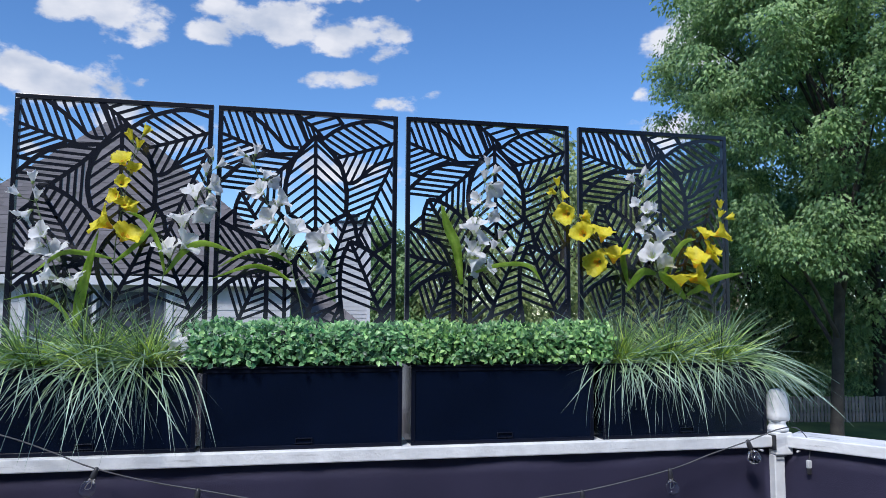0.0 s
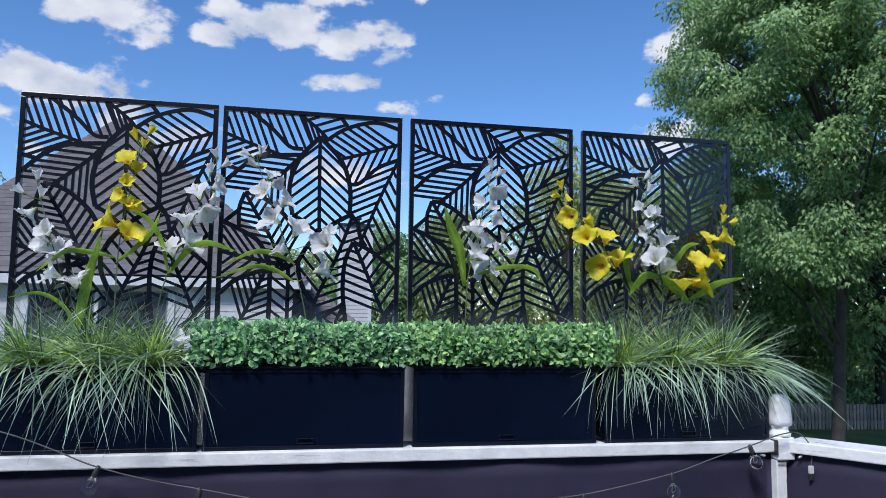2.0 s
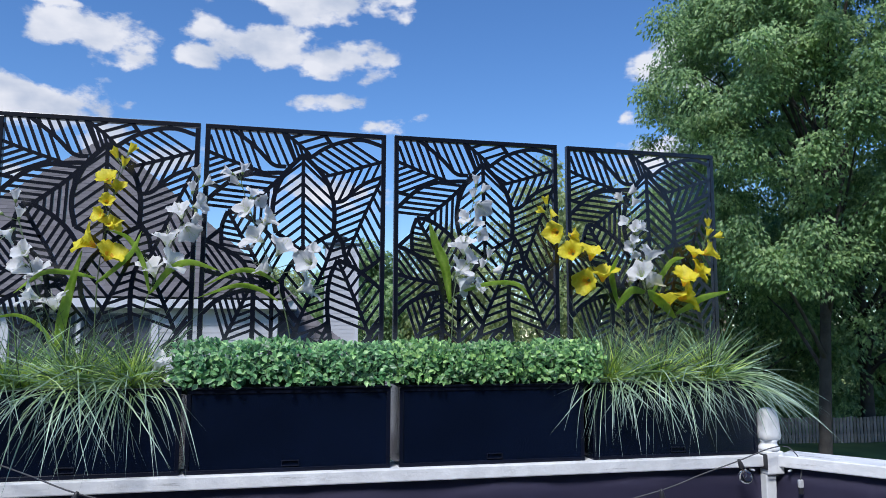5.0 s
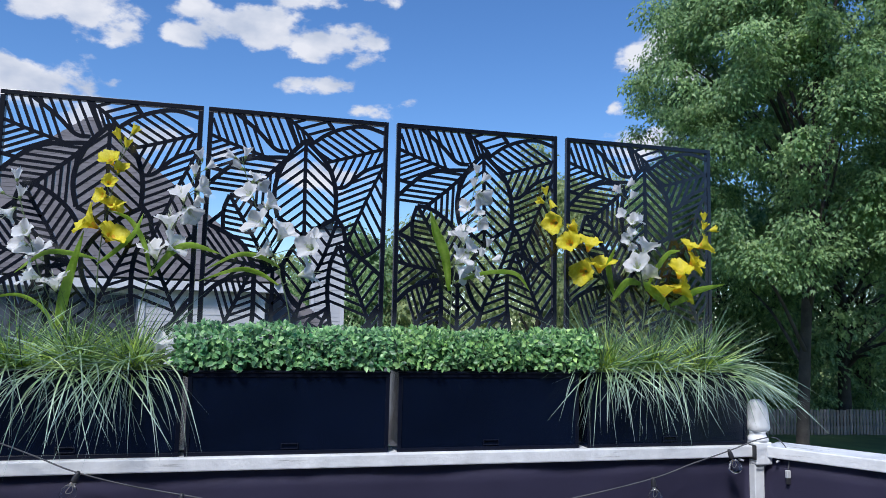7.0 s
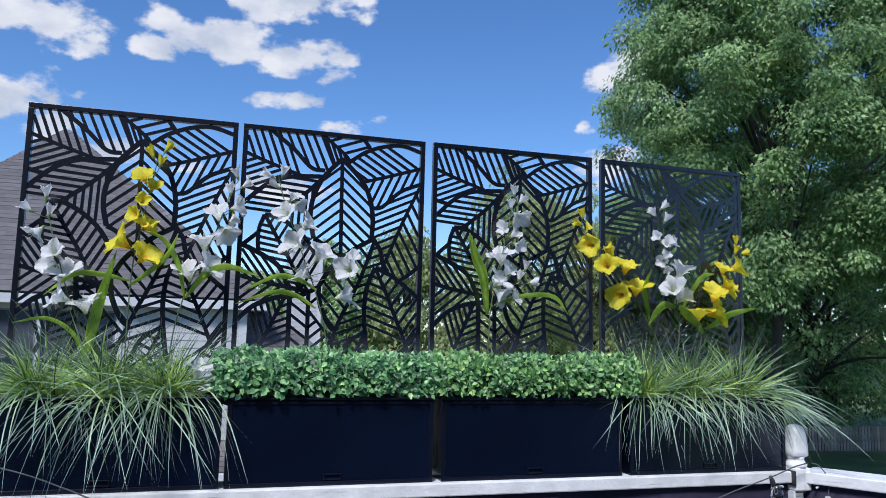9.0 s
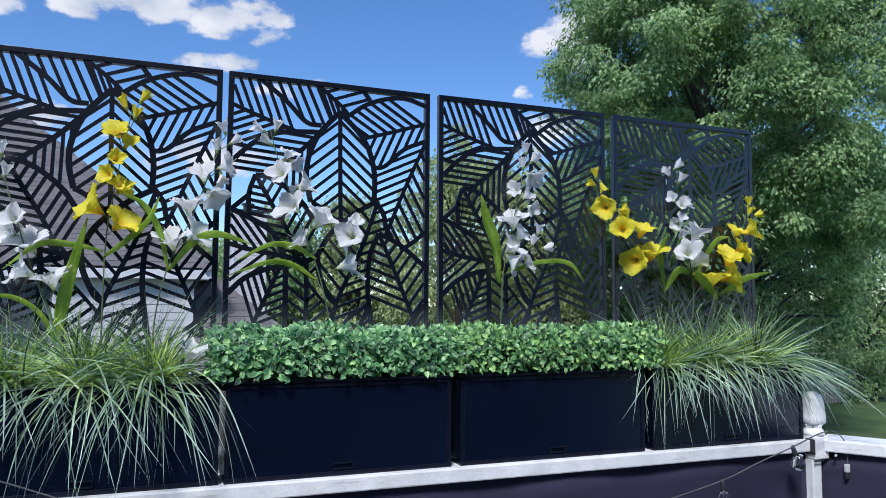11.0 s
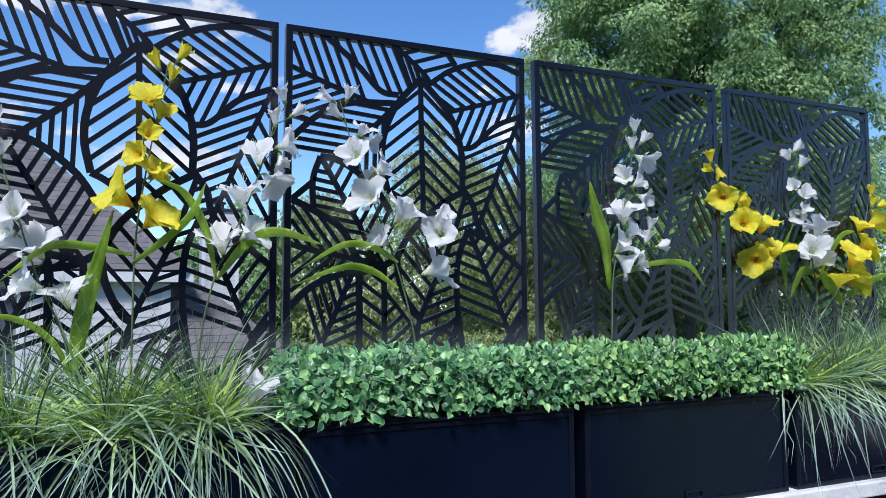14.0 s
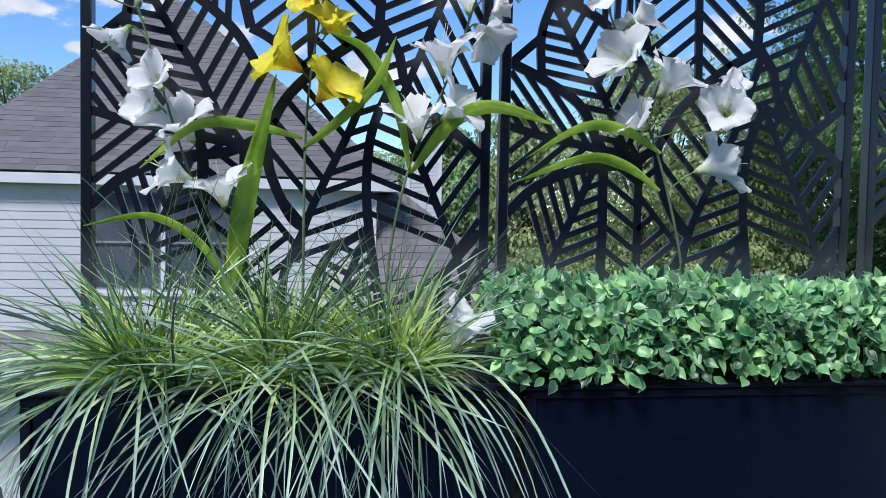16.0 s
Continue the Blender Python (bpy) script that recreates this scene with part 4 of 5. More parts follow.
flower_spike("w", 5, (0.542, 1.33), [(0.569, 1.476), (0.578, 1.626), (0.608, 1.765), (0.639, 1.909), (0.665, 2.022)],
             [(0.657, 2.005, 91), (0.674, 1.979, 52), (0.647, 1.958, 93), (0.7, 1.752, 80), (0.67, 1.715, 78), (0.707, 1.709, 13)],
             [(0.654, 1.945, -50, 0.065, 0.5), (0.638, 1.881, 152, 0.041, 0.3), (0.641, 1.861, 43, 0.041, 0.5), (0.655, 1.842, -43, 0.052, 0.6), (0.612, 1.765, 102, 0.071, 0.2), (0.622, 1.733, 64, 0.054, 0.5), (0.586, 1.692, 59, 0.071, 0.5), (0.586, 1.686, -39, 0.067, 0.4), (0.647, 1.649, 38, 0.053, 0.4)],
             [(0.034, (0.565, 1.60), (0.545, 1.72), (0.512, 1.79), (0.487, 1.862)), ((0.588, 1.632), (0.693, 1.666), (0.792, 1.665), (0.841, 1.606))], WHITE_WORDS)
flower_spike("y", 6, (1.20, 1.32), [(1.212, 1.497), (1.148, 1.622), (1.070, 1.745), (0.988, 1.837), (0.921, 1.950)],
             [(0.915, 1.945, 100), (0.904, 1.919, 161), (0.923, 1.938, -65)],
             [(0.954, 1.854, -169, 0.063, 0.5), (0.989, 1.841, 12, 0.035, 0.1), (1.001, 1.801, 67, 0.044, 0.5), (1.004, 1.775, 161, 0.075, 0.7), (1.067, 1.755, 90, 0.071, 0.3), (1.071, 1.688, -164, 0.071, 0.5), (1.114, 1.682, 95, 0.076, 0.4)],
             [(0.022, (1.172, 1.601), (1.152, 1.663), (1.141, 1.714), (1.162, 1.776))], YELLOW_WORDS)
flower_spike("w", 7, (1.247, 1.32), [(1.292, 1.534), (1.285, 1.663), (1.254, 1.806), (1.234, 1.930), (1.239, 2.001)],
             [(1.201, 1.971, 136), (1.226, 1.999, 47), (1.233, 1.95, 64)],
             [(1.216, 1.884, 153, 0.034, 0.3), (1.244, 1.863, 126, 0.046, 0.6), (1.248, 1.871, 28, 0.038, 0.4), (1.232, 1.813, 101, 0.039, 0.6), (1.244, 1.814, -169, 0.039, 0.3), (1.235, 1.798, -97, 0.034, 0.6), (1.284, 1.751, 71, 0.074, 0.25), (1.263, 1.701, 141, 0.082, 0.6), (1.282, 1.661, 49, 0.078, 0.2)],
             [(0.022, (1.295, 1.622), (1.336, 1.704), (1.377, 1.760), (1.418, 1.771)), (0.032, (1.280, 1.647), (1.224, 1.653), (1.183, 1.622), (1.143, 1.577))], WHITE_WORDS)
flower_spike("y", 8, (1.33, 1.32), [(1.393, 1.560), (1.449, 1.663), (1.500, 1.765), (1.542, 1.899)],
             [(1.536, 1.887, 89), (1.527, 1.852, 76), (1.552, 1.853, 18)],
             [(1.474, 1.773, 97, 0.047, 0.4), (1.508, 1.789, 26, 0.068, 0.5), (1.473, 1.715, 55, 0.067, 0.5), (1.469, 1.715, 9, 0.059, 0.4), (1.426, 1.672, 94, 0.079, 0.3), (1.367, 1.592, 92, 0.095, 0.2), (1.409, 1.623, 19, 0.088, 0.2)],
             [(0.034, (1.393, 1.555), (1.347, 1.601), (1.295, 1.637), (1.270, 1.653)), (0.030, (1.397, 1.572), (1.449, 1.601), (1.493, 1.629), (1.599, 1.655))], YELLOW_WORDS)

# ---- string lights along the rail ----


def string_light(pts, bulbs):
    t = thing("string_light", 0, 0, 0, "outdoor string light cable with clear glass bulbs", "string light")
    line = smooth_line([(x, 2.175, z + 0.006) for x, z in pts], 8)
    bm = bmesh.new()
    add_tube(bm, line, 0.0022, 6)
    part("cable", bm, CABLE, t, smooth=True)
    for x, tilt in bulbs:
        q = min(line, key=lambda p: abs(p.x - x))
        s = part("socket", lathe([(0.008, -0.026), (0.0085, -0.023), (0.0075, -0.008), (0.006, -0.003), (0.0045, 0.004)], 12), SOCKET, t, "black bulb socket", True)
        s.matrix_local = Matrix.Translation(q) @ pose(0, 0, 0, 0, tilt, 0)
        g = part("bulb", lathe([(0.0075, 0), (0.009, -0.006), (0.016, -0.014), (0.0212, -0.026), (0.0212, -0.036), (0.015, -0.047), (0.006, -0.0515)], 18), GLASS, s, "clear glass bulb", True)
        g.matrix_local = Matrix.Translation((0, 0, -0.026))
        bm = bmesh.new()
        add_tube(bm, smooth_line([(0, 0, -0.001), (0.005, 0, -0.025), (-0.005, 0, -0.03), (0, 0, -0.004)], 5), 0.0009, 4)
        f = part("filament", bm, FILAMENT, s)
        f.matrix_local = Matrix.Translation((0, 0, -0.026))


loose = thing("fallen_bloom", -0.337, 2.262, 1.386, "single white silk bloom lying in the grass", "flower")
part("petals", BLOOMS["w"][1], None, loose).matrix_local = pose(0, 0, 0, 15, 20, 30) @ Matrix.Scale(0.075, 4)

lead = thing("extension_lead", POST_R + 0.02, 2.2, RAIL_TOP, "grey lead with a white plug hanging from the post", "cable")
bm = bmesh.new()
add_tube(bm, smooth_line([(-0.02, -0.03, 0.035), (0.012, -0.02, 0.028), (0.035, -0.03, 0.0), (0.042, -0.035, -0.035), (0.036, -0.035, -0.075)], 6), 0.0018, 6)
part("cable", bm, CABLE, lead, smooth=True)
part("plug", box_mesh(0.028, 0.044, -0.041, -0.029, -0.098, -0.072, 0.003), WHITE_PAINT, lead, "white plug body")
part("plug_tail", box_mesh(0.030, 0.042, -0.040, -0.030, -0.118, -0.0985, 0.002), SOCKET, lead, "dark plug tail")

string_light([(-0.93, 1.215), (-0.739, 1.168), (-0.613, 1.12), (-0.514, 1.077), (-0.383, 1.038), (-0.235, 1.006), (0.1, 0.94), (0.45, 0.915), (0.799, 0.945), (0.946, 0.962), (1.188, 1.008), (1.333, 1.052), (1.466, 1.089), (1.56, 1.119), (1.615, 1.13)],
             [(-0.505, 22), (-0.235, 8), (0.12, 0), (0.55, 0), (0.90, -5), (1.19, -8), (1.47, -22)])

# ---- the neighbouring house ----
EAVE_Y, EAVE_Z, APEX_Y, APEX_Z, MID_X = 10.55, 2.008, 14.5, 5.17, -3.22
EAVE_L, EAVE_R, HOUSE_L = -5.35, 0.27, -5.15
WALL_Y = 10.69
house = thing("house", MID_X, WALL_Y, GROUND, "white-sided house with a steep grey shingled hip roof", "house")
HOUSE_BASE = Matrix.Translation((-MID_X, -WALL_Y, -GROUND))


def hpart(name, bm, mat, parent=None, label="", smooth=False):
    """A part of the house, given in world metres."""
    ob = part(name, bm, mat, parent or house, label, smooth)
    if parent is None:
        ob.matrix_local = HOUSE_BASE
    return ob


def quad_solid(pts, thick):
    bm = bmesh.new()
    bm.faces.new([bm.verts.new(p) for p in pts])
    bmesh.ops.recalc_face_normals(bm, faces=bm.faces)
    bmesh.ops.solidify(bm, geom=bm.faces, thickness=thick)
    return bm


wall_bm = bmesh.new()
WIN = (-3.42, -1.66, 0.60, 1.80)
for x0, x1, z0, z1 in ((HOUSE_L, WIN[0], GROUND, 1.87), (WIN[1], 0.0, GROUND, 1.87), (WIN[0], WIN[1], GROUND, WIN[2]), (WIN[0], WIN[1], WIN[3], 1.87)):
    add_box(wall_bm, x0, x1, WALL_Y + 0.02, WALL_Y + 0.2, z0, z1)
add_box(wall_bm, -0.18, 0.0, WALL_Y + 0.2, 19.4, GROUND, 1.87)
add_box(wall_bm, HOUSE_L, HOUSE_L + 0.18, WALL_Y + 0.2, 19.4, GROUND, 1.87)
add_box(wall_bm, HOUSE_L + 0.18, -0.18, 19.2, 19.4, GROUND, 1.87)
hpart("wall", wall_bm, SIDING)
roof = hpart("roof", quad_solid([(EAVE_L, EAVE_Y, EAVE_Z - 0.02), (EAVE_R, EAVE_Y, EAVE_Z - 0.02), (MID_X, APEX_Y, APEX_Z - 0.02)], 0.02), SHINGLE_BASE)
for side_x in (EAVE_L, EAVE_R):
    hpart("roof_slope", quad_solid([(side_x, EAVE_Y, EAVE_Z - 0.02), (side_x, 19.5, EAVE_Z - 0.02), (MID_X, 19.5, APEX_Z - 0.02), (MID_X, APEX_Y, APEX_Z - 0.02)], 0.02), SHINGLE)
fas = bmesh.new()
add_box(fas, EAVE_L, EAVE_R, EAVE_Y - 0.025, EAVE_Y, EAVE_Z - 0.145, EAVE_Z - 0.022, 0.004)
hpart("fascia", fas, TRIM)
side_f = bmesh.new()
add_box(side_f, EAVE_R - 0.025, EAVE_R, EAVE_Y, 19.5, EAVE_Z - 0.145, EAVE_Z - 0.022)
hpart("fascia", side_f, TRIM)
hpart("soffit", box_mesh(EAVE_L, EAVE_R - 0.03, EAVE_Y, WALL_Y + 0.02, EAVE_Z - 0.135, EAVE_Z - 0.115), TRIM)
hpart("soffit", box_mesh(0.0, EAVE_R - 0.03, WALL_Y + 0.02, 19.5, EAVE_Z - 0.135, EAVE_Z - 0.115), TRIM)
hpart("corner_trim", box_mesh(-0.09, 0.012, WALL_Y - 0.012, WALL_Y + 0.08, GROUND, 1.84, 0.003), TRIM)
# double window
win = hpart("window", box_mesh(WIN[0] + 0.03, WIN[1] - 0.03, WALL_Y + 0.12, WALL_Y + 0.14, WIN[2], WIN[3]), BLIND, label="double-hung window with lowered grey blinds")
for x0, x1 in ((WIN[0], -2.60), (-2.55, WIN[1])):
    for z0, z1, d in ((WIN[2], 1.17, 0.05), (1.17, WIN[3], 0.03)):
        f = bmesh.new()
        for a, b, c, e in ((x0, x1, z0, z0 + 0.022), (x0, x1, z1 - 0.022, z1), (x0, x0 + 0.03, z0 + 0.022, z1 - 0.022), (x1 - 0.03, x1, z0 + 0.022, z1 - 0.022)):
            add_box(f, a, b, WALL_Y + d, WALL_Y + d + 0.03, c, e)
        part("sash", f, SASH, win)
        part("pane", box_mesh(x0 + 0.03, x1 - 0.03, WALL_Y + d + 0.012, WALL_Y + d + 0.018, z0 + 0.022, z1 - 0.022), PANE, win)
    for k in range(11):
        part("blind_slat", box_mesh(x0 + 0.06, x1 - 0.06, WALL_Y + 0.085, WALL_Y + 0.11, WIN[2] + 0.05 + k * 0.052, WIN[2] + 0.054 + k * 0.052), BLIND, win)
cas = bmesh.new()
for a, b, c, e in ((WIN[0] - 0.09, WIN[0], WIN[2] - 0.02, WIN[3]), (WIN[1], WIN[1] + 0.09, WIN[2] - 0.02, WIN[3]), (-2.60, -2.55, WIN[2], WIN[3])):
    add_box(cas, a, b, WALL_Y - 0.014, WALL_Y + 0.03, c, e, 0.003)
add_box(cas, WIN[0] - 0.10, WIN[1] + 0.10, WALL_Y - 0.03, WALL_Y + 0.03, WIN[2] - 0.075, WIN[2] - 0.021, 0.003)
part("casing", cas, TRIM, win)
# pent roof below the window and its gutter
hpart("pent_roof", quad_solid([(HOUSE_L - 0.1, WALL_Y + 0.02, 0.10), (0.05, WALL_Y + 0.02, 0.10), (0.05, WALL_Y - 0.72, -0.19), (HOUSE_L - 0.1, WALL_Y - 0.72, -0.19)], 0.03), SHINGLE)
hpart("gutter", box_mesh(HOUSE_L - 0.1, 0.05, WALL_Y - 0.80, WALL_Y - 0.73, -0.29, -0.195, 0.012), TRIM)
# lower wing with its own hip roof, and the chimney
hpart("wing_wall", box_mesh(0.02, 2.1, 10.05, 19, GROUND, 0.22), SIDING)
hpart("wing_roof", quad_solid([(0.02, 9.7, 0.2), (2.45, 9.7, 0.2), (0.02, 11.7, 2.2)], 0.03), SHINGLE)
hpart("wing_roof", quad_solid([(2.45, 9.7, 0.2), (2.45, 19, 0.2), (0.02, 19, 2.2), (0.02, 11.7, 2.2)], 0.03), SHINGLE)


def lay_shingles(a, b, up, rise, taper_l=0.0, taper_r=0.0, seed=1):
    """Lapped tabs between the eave points a and b, climbing along up for rise metres; the two ends draw in by their tapers."""
    r = random.Random(seed)
    a, b, up = Vector(a), Vector(b), Vector(up).normalized()
    along = (b - a).normalized()
    out = along.cross(up).normalized()
    verts, faces = [], []
    for row in range(int(rise / 0.125)):
        f0, f1 = row * 0.125 / rise, min(1.0, (row * 0.125 + 0.16) / rise)
        lo, hi = taper_l * f1, (b - a).length - taper_r * f1
        x = lo - r.uniform(0, 0.3)
        while x < hi:
            x0, x1 = max(lo, x + 0.002), min(hi, x + 0.298)
            if x1 - x0 > 0.02:
                lift = 0.012 + r.uniform(0, 0.004)
                k = len(verts)
                for u, h in ((f0, 0.002), (f0, lift), (f1, 0.002), (f1, 0.005)):
                    verts += [a + along * x0 + up * (u * rise) + out * h, a + along * x1 + up * (u * rise) + out * h]
                faces += [(k, k + 1, k + 3, k + 2), (k + 2, k + 3, k + 7, k + 6), (k, k + 2, k + 6, k + 4), (k + 1, k + 5, k + 7, k + 3), (k + 4, k + 6, k + 7, k + 5)]
            x += 0.30
    return link_mesh("shingle_layer", verts, faces, SHINGLE_MASS)


hpart("shingle_layer", lay_shingles((0.02, 9.69, 0.215), (2.45, 9.69, 0.215), (0, 2.0, 2.0), math.hypot(2.0, 2.0), 0.0, 2.43), None)["kind"] = "stuff"
hpart("shingle_layer", lay_shingles((HOUSE_L - 0.1, WALL_Y - 0.73, -0.19), (0.05, WALL_Y - 0.73, -0.19), (0, 0.74, 0.29), 0.72), None)["kind"] = "stuff"
hpart("wing_fascia", box_mesh(0.05, 2.45, 9.675, 9.698, 0.04, 0.18), TRIM)
CH = (1.22, 2.10, 19.6, 20.45, 3.90)
chim = hpart("chimney", box_mesh(CH[0] + 0.02, CH[1] - 0.02, CH[2] + 0.02, CH[3], GROUND, CH[4]), SIDING, label="white-sided chimney chase with dark cap")
part("chimney_cap", box_mesh(CH[0] - 0.04, CH[1] + 0.04, CH[2] - 0.04, CH[3] + 0.04, CH[4] + 0.002, CH[4] + 0.07, 0.01), BLACK_METAL, chim)
part("flue", lathe([(0.12, CH[4] + 0.07), (0.12, CH[4] + 0.22), (0.17, CH[4] + 0.23), (0.17, CH[4] + 0.27), (0.05, CH[4] + 0.31)], 14), BLACK_METAL, chim).matrix_local = Matrix.Translation(((CH[0] + CH[1]) / 2, (CH[2] + CH[3]) / 2, 0))
for x in (CH[0], CH[1] - 0.09):
    part("corner_trim", box_mesh(x, x + 0.09, CH[2] - 0.012, CH[2] + 0.019, 0.0, CH[4]), TRIM, chim)

# siding boards, each a lapped wedge
BOARD = 0.102


def board_mesh(n):
    return link_mesh("siding_board", [(0, 0.018, 0), (n, 0.018, 0), (n, 0.003, 0.0), (0, 0.003, 0.0), (0, 0.018, BOARD + 0.01), (n, 0.018, BOARD + 0.01), (n, 0.012, BOARD + 0.01), (0, 0.012, BOARD + 0.01)],
                     [(0, 3, 2, 1), (4, 5, 6, 7), (3, 7, 6, 2), (0, 1, 5, 4), (0, 4, 7, 3), (1, 2, 6, 5)], SIDING)


left_b, right_b, low_b, chim_b = board_mesh(WIN[0] - 0.09 - HOUSE_L), board_mesh(-0.09 - WIN[1] - 0.09), board_mesh(-0.1 - HOUSE_L), board_mesh(CH[1] - CH[0] - 0.18)
wall_ob = [o for o in house.children if o.name.startswith("wall")][0]
for k in range(17):
    z = 0.11 + k * BOARD
    if z + BOARD > 1.86:
        continue
    if z + BOARD < WIN[2] - 0.07:
        spans = ((HOUSE_L, low_b),)
    else:
        spans = ((HOUSE_L, left_b), (WIN[1] + 0.09, right_b))
    for x, me in spans:
        part("siding_board", me, None, wall_ob).matrix_local = Matrix.Translation((x, WALL_Y, z))
for k in range(22):
    part("siding_board", low_b, None, wall_ob).matrix_local = Matrix.Translation((HOUSE_L, WALL_Y, -0.32 - (k + 1) * BOARD))
for k in range(37):
    part("siding_board", chim_b, None, chim).matrix_local = Matrix.Translation((CH[0] + 0.09, CH[2], 0.05 + k * BOARD))

# shingles of the front slope
SLOPE = math.atan2(APEX_Z - EAVE_Z, APEX_Y - EAVE_Y)
LONG = math.hypot(APEX_Z - EAVE_Z, APEX_Y - EAVE_Y)
EXPO, TAB = 0.118, 0.36


def shingle_mesh(a0, a1, b0, b1):
    """A shingle tab: lower edge from a0 to a1, upper edge from b0 to b1, its butt a little thicker."""
    e = EXPO + 0.05
    return link_mesh("shingle", [(a0, 0, 0), (a1, 0, 0), (a1, 0, 0.009), (a0, 0, 0.009), (b0, e, 0), (b1, e, 0), (b1, e, 0.002), (b0, e, 0.002)],
                     [(0, 3, 2, 1), (4, 5, 6, 7), (3, 7, 6, 2), (0, 4, 7, 3), (1, 2, 6, 5), (0, 1, 5, 4)], SHINGLE)


full_tab = shingle_mesh(0.001, TAB - 0.001, 0.001, TAB - 0.001)
rs_ = random.Random(3)
for row in range(int(LONG / EXPO)):
    s = row * EXPO
    near_l, near_r = ((e - MID_X) * (1 - s / LONG) for e in (EAVE_L, EAVE_R))
    far_l, far_r = ((e - MID_X) * max(0.0, 1 - (s + EXPO + 0.05) / LONG) for e in (EAVE_L, EAVE_R))
    x = near_l - rs_.uniform(0, TAB)
    m_row = Matrix.Translation((MID_X, EAVE_Y - 0.02, EAVE_Z)) @ Matrix.Rotation(SLOPE, 4, "X")
    while x < near_r:
        a0, a1 = max(x + 0.001, near_l), min(x + TAB - 0.001, near_r)
        b0, b1 = max(x + 0.001, far_l), min(x + TAB - 0.001, far_r)
        if a1 - a0 > 0.02 and b1 > b0:
            whole = a1 - a0 > TAB - 0.01 and b1 - b0 > TAB - 0.01
            me = full_tab if whole else shingle_mesh(a0 - x, a1 - x, b0 - x, b1 - x)
            part("shingle", me, None, roof).matrix_local = m_row @ Matrix.Translation((x, s, 0.001 + rs_.uniform(0, 0.004)))
        x += TAB
for side_x in (EAVE_L, EAVE_R):
    a = Vector((side_x, EAVE_Y - 0.02, EAVE_Z + 0.012))
    b = Vector((MID_X, APEX_Y, APEX_Z + 0.03))
    n = int((b - a).length / 0.145)
    d = (b - a).normalized()
    side = d.cross(Vector((0, 0, 1))).normalized()
    up = side.cross(d)
    for k in range(n - 1):
        p = a + d * 0.145 * k
        e = 0.19
        lift = 0.012
        pts = [p - side * 0.13 - up * 0.075 + up * lift, p + up * lift, p + side * 0.13 - up * 0.075 + up * lift, p - side * 0.13 - up * 0.075 + d * e, p + d * e, p + side * 0.13 - up * 0.075 + d * e]
        pts += [q - up * 0.008 for q in pts]
        part("hip_cap", link_mesh("hip_cap", pts, [(0, 1, 4, 3), (1, 2, 5, 4), (6, 9, 10, 7), (7, 10, 11, 8), (0, 6, 7, 1), (1, 7, 8, 2), (0, 3, 9, 6), (2, 8, 11, 5), (3, 4, 10, 9), (4, 5, 11, 10)], SHINGLE), None, roof)

# ---- back fence ----
fence = thing("fence", 12.0, 26.5, GROUND, "weathered grey-brown wooden board fence beyond the trees", "fence", rz=-6)
picket = finish(box_mesh(0, 0.11, 0, 0.02, 0.05, 1.05), "board", FENCE)
for k in range(110):
    part("board", picket, None, fence).matrix_local = pose(k * 0.145, 0, rs_.uniform(-0.03, 0.03), 0, rs_.uniform(-0.5, 0.5), 0)
for z in (0.3, 0.8):
    part("fence_rail", box_mesh(0, 16, 0.022, 0.06, z, z + 0.09), FENCE, fence)

# ---- trees ----


def leaf_cloud(name, centres, radii, per, size, mat, seed):
    """Leaves in drooping clumps: each leaf a small folded diamond."""
    g = np.random.default_rng(seed)
    c = np.repeat(np.array(centres), per, axis=0)
    r = np.repeat(np.array(radii), per)[:, None]
    d = g.normal(size=c.shape)
    d /= np.linalg.norm(d, axis=1)[:, None]
    d[:, 2] = np.where(d[:, 2] < 0, d[:, 2] * 0.5, d[:, 2] * 0.75)
    out_ = g.random((len(c), 1)) ** 0.6
    p = c + d * r * out_
    p[:, 2] -= (0.35 * r * out_ ** 2)[:, 0]      # rims of the clumps hang
    tip = d * np.array([0.8, 0.8, 0.3]) + g.normal(size=c.shape) * 0.4 + np.array([0, 0, -0.9])
    tip /= np.linalg.norm(tip, axis=1)[:, None]
    nrm = g.normal(size=c.shape) * 0.5 + np.array([0, 0, 0.3]) + d * 0.4 + np.array(sun_dir) * 0.8      # leaves turn to the light
    side = np.cross(tip, nrm)
    side /= np.linalg.norm(side, axis=1)[:, None]
    up = np.cross(side, tip)
    s = size * g.uniform(0.6, 1.25, (len(c), 1))
    lobes = ((0, 0, 0), (-0.30, 0.40, 0.09), (-0.13, 0.52, 0.03), (0, 1.0, 0), (0.13, 0.52, 0.03), (0.30, 0.40, 0.09))
    v = np.stack([p + side * s * a + tip * s * b + up * s * c_ for a, b, c_ in lobes], axis=1).reshape(-1, 3)
    n, fan = len(c), np.array([[0, 2, 1, 0, 3, 2, 0, 4, 3, 0, 5, 4]])
    me = bpy.data.meshes.new(name)
    me.vertices.add(6 * n)
    me.vertices.foreach_set("co", v.ravel())
    me.loops.add(12 * n)
    k = np.arange(n)[:, None] * 6
    me.loops.foreach_set("vertex_index", (k + fan).ravel())
    me.polygons.add(4 * n)
    me.polygons.foreach_set("loop_start", np.arange(4 * n) * 3)
    me.update(calc_edges=True)
    me.materials.append(mat)
    return me


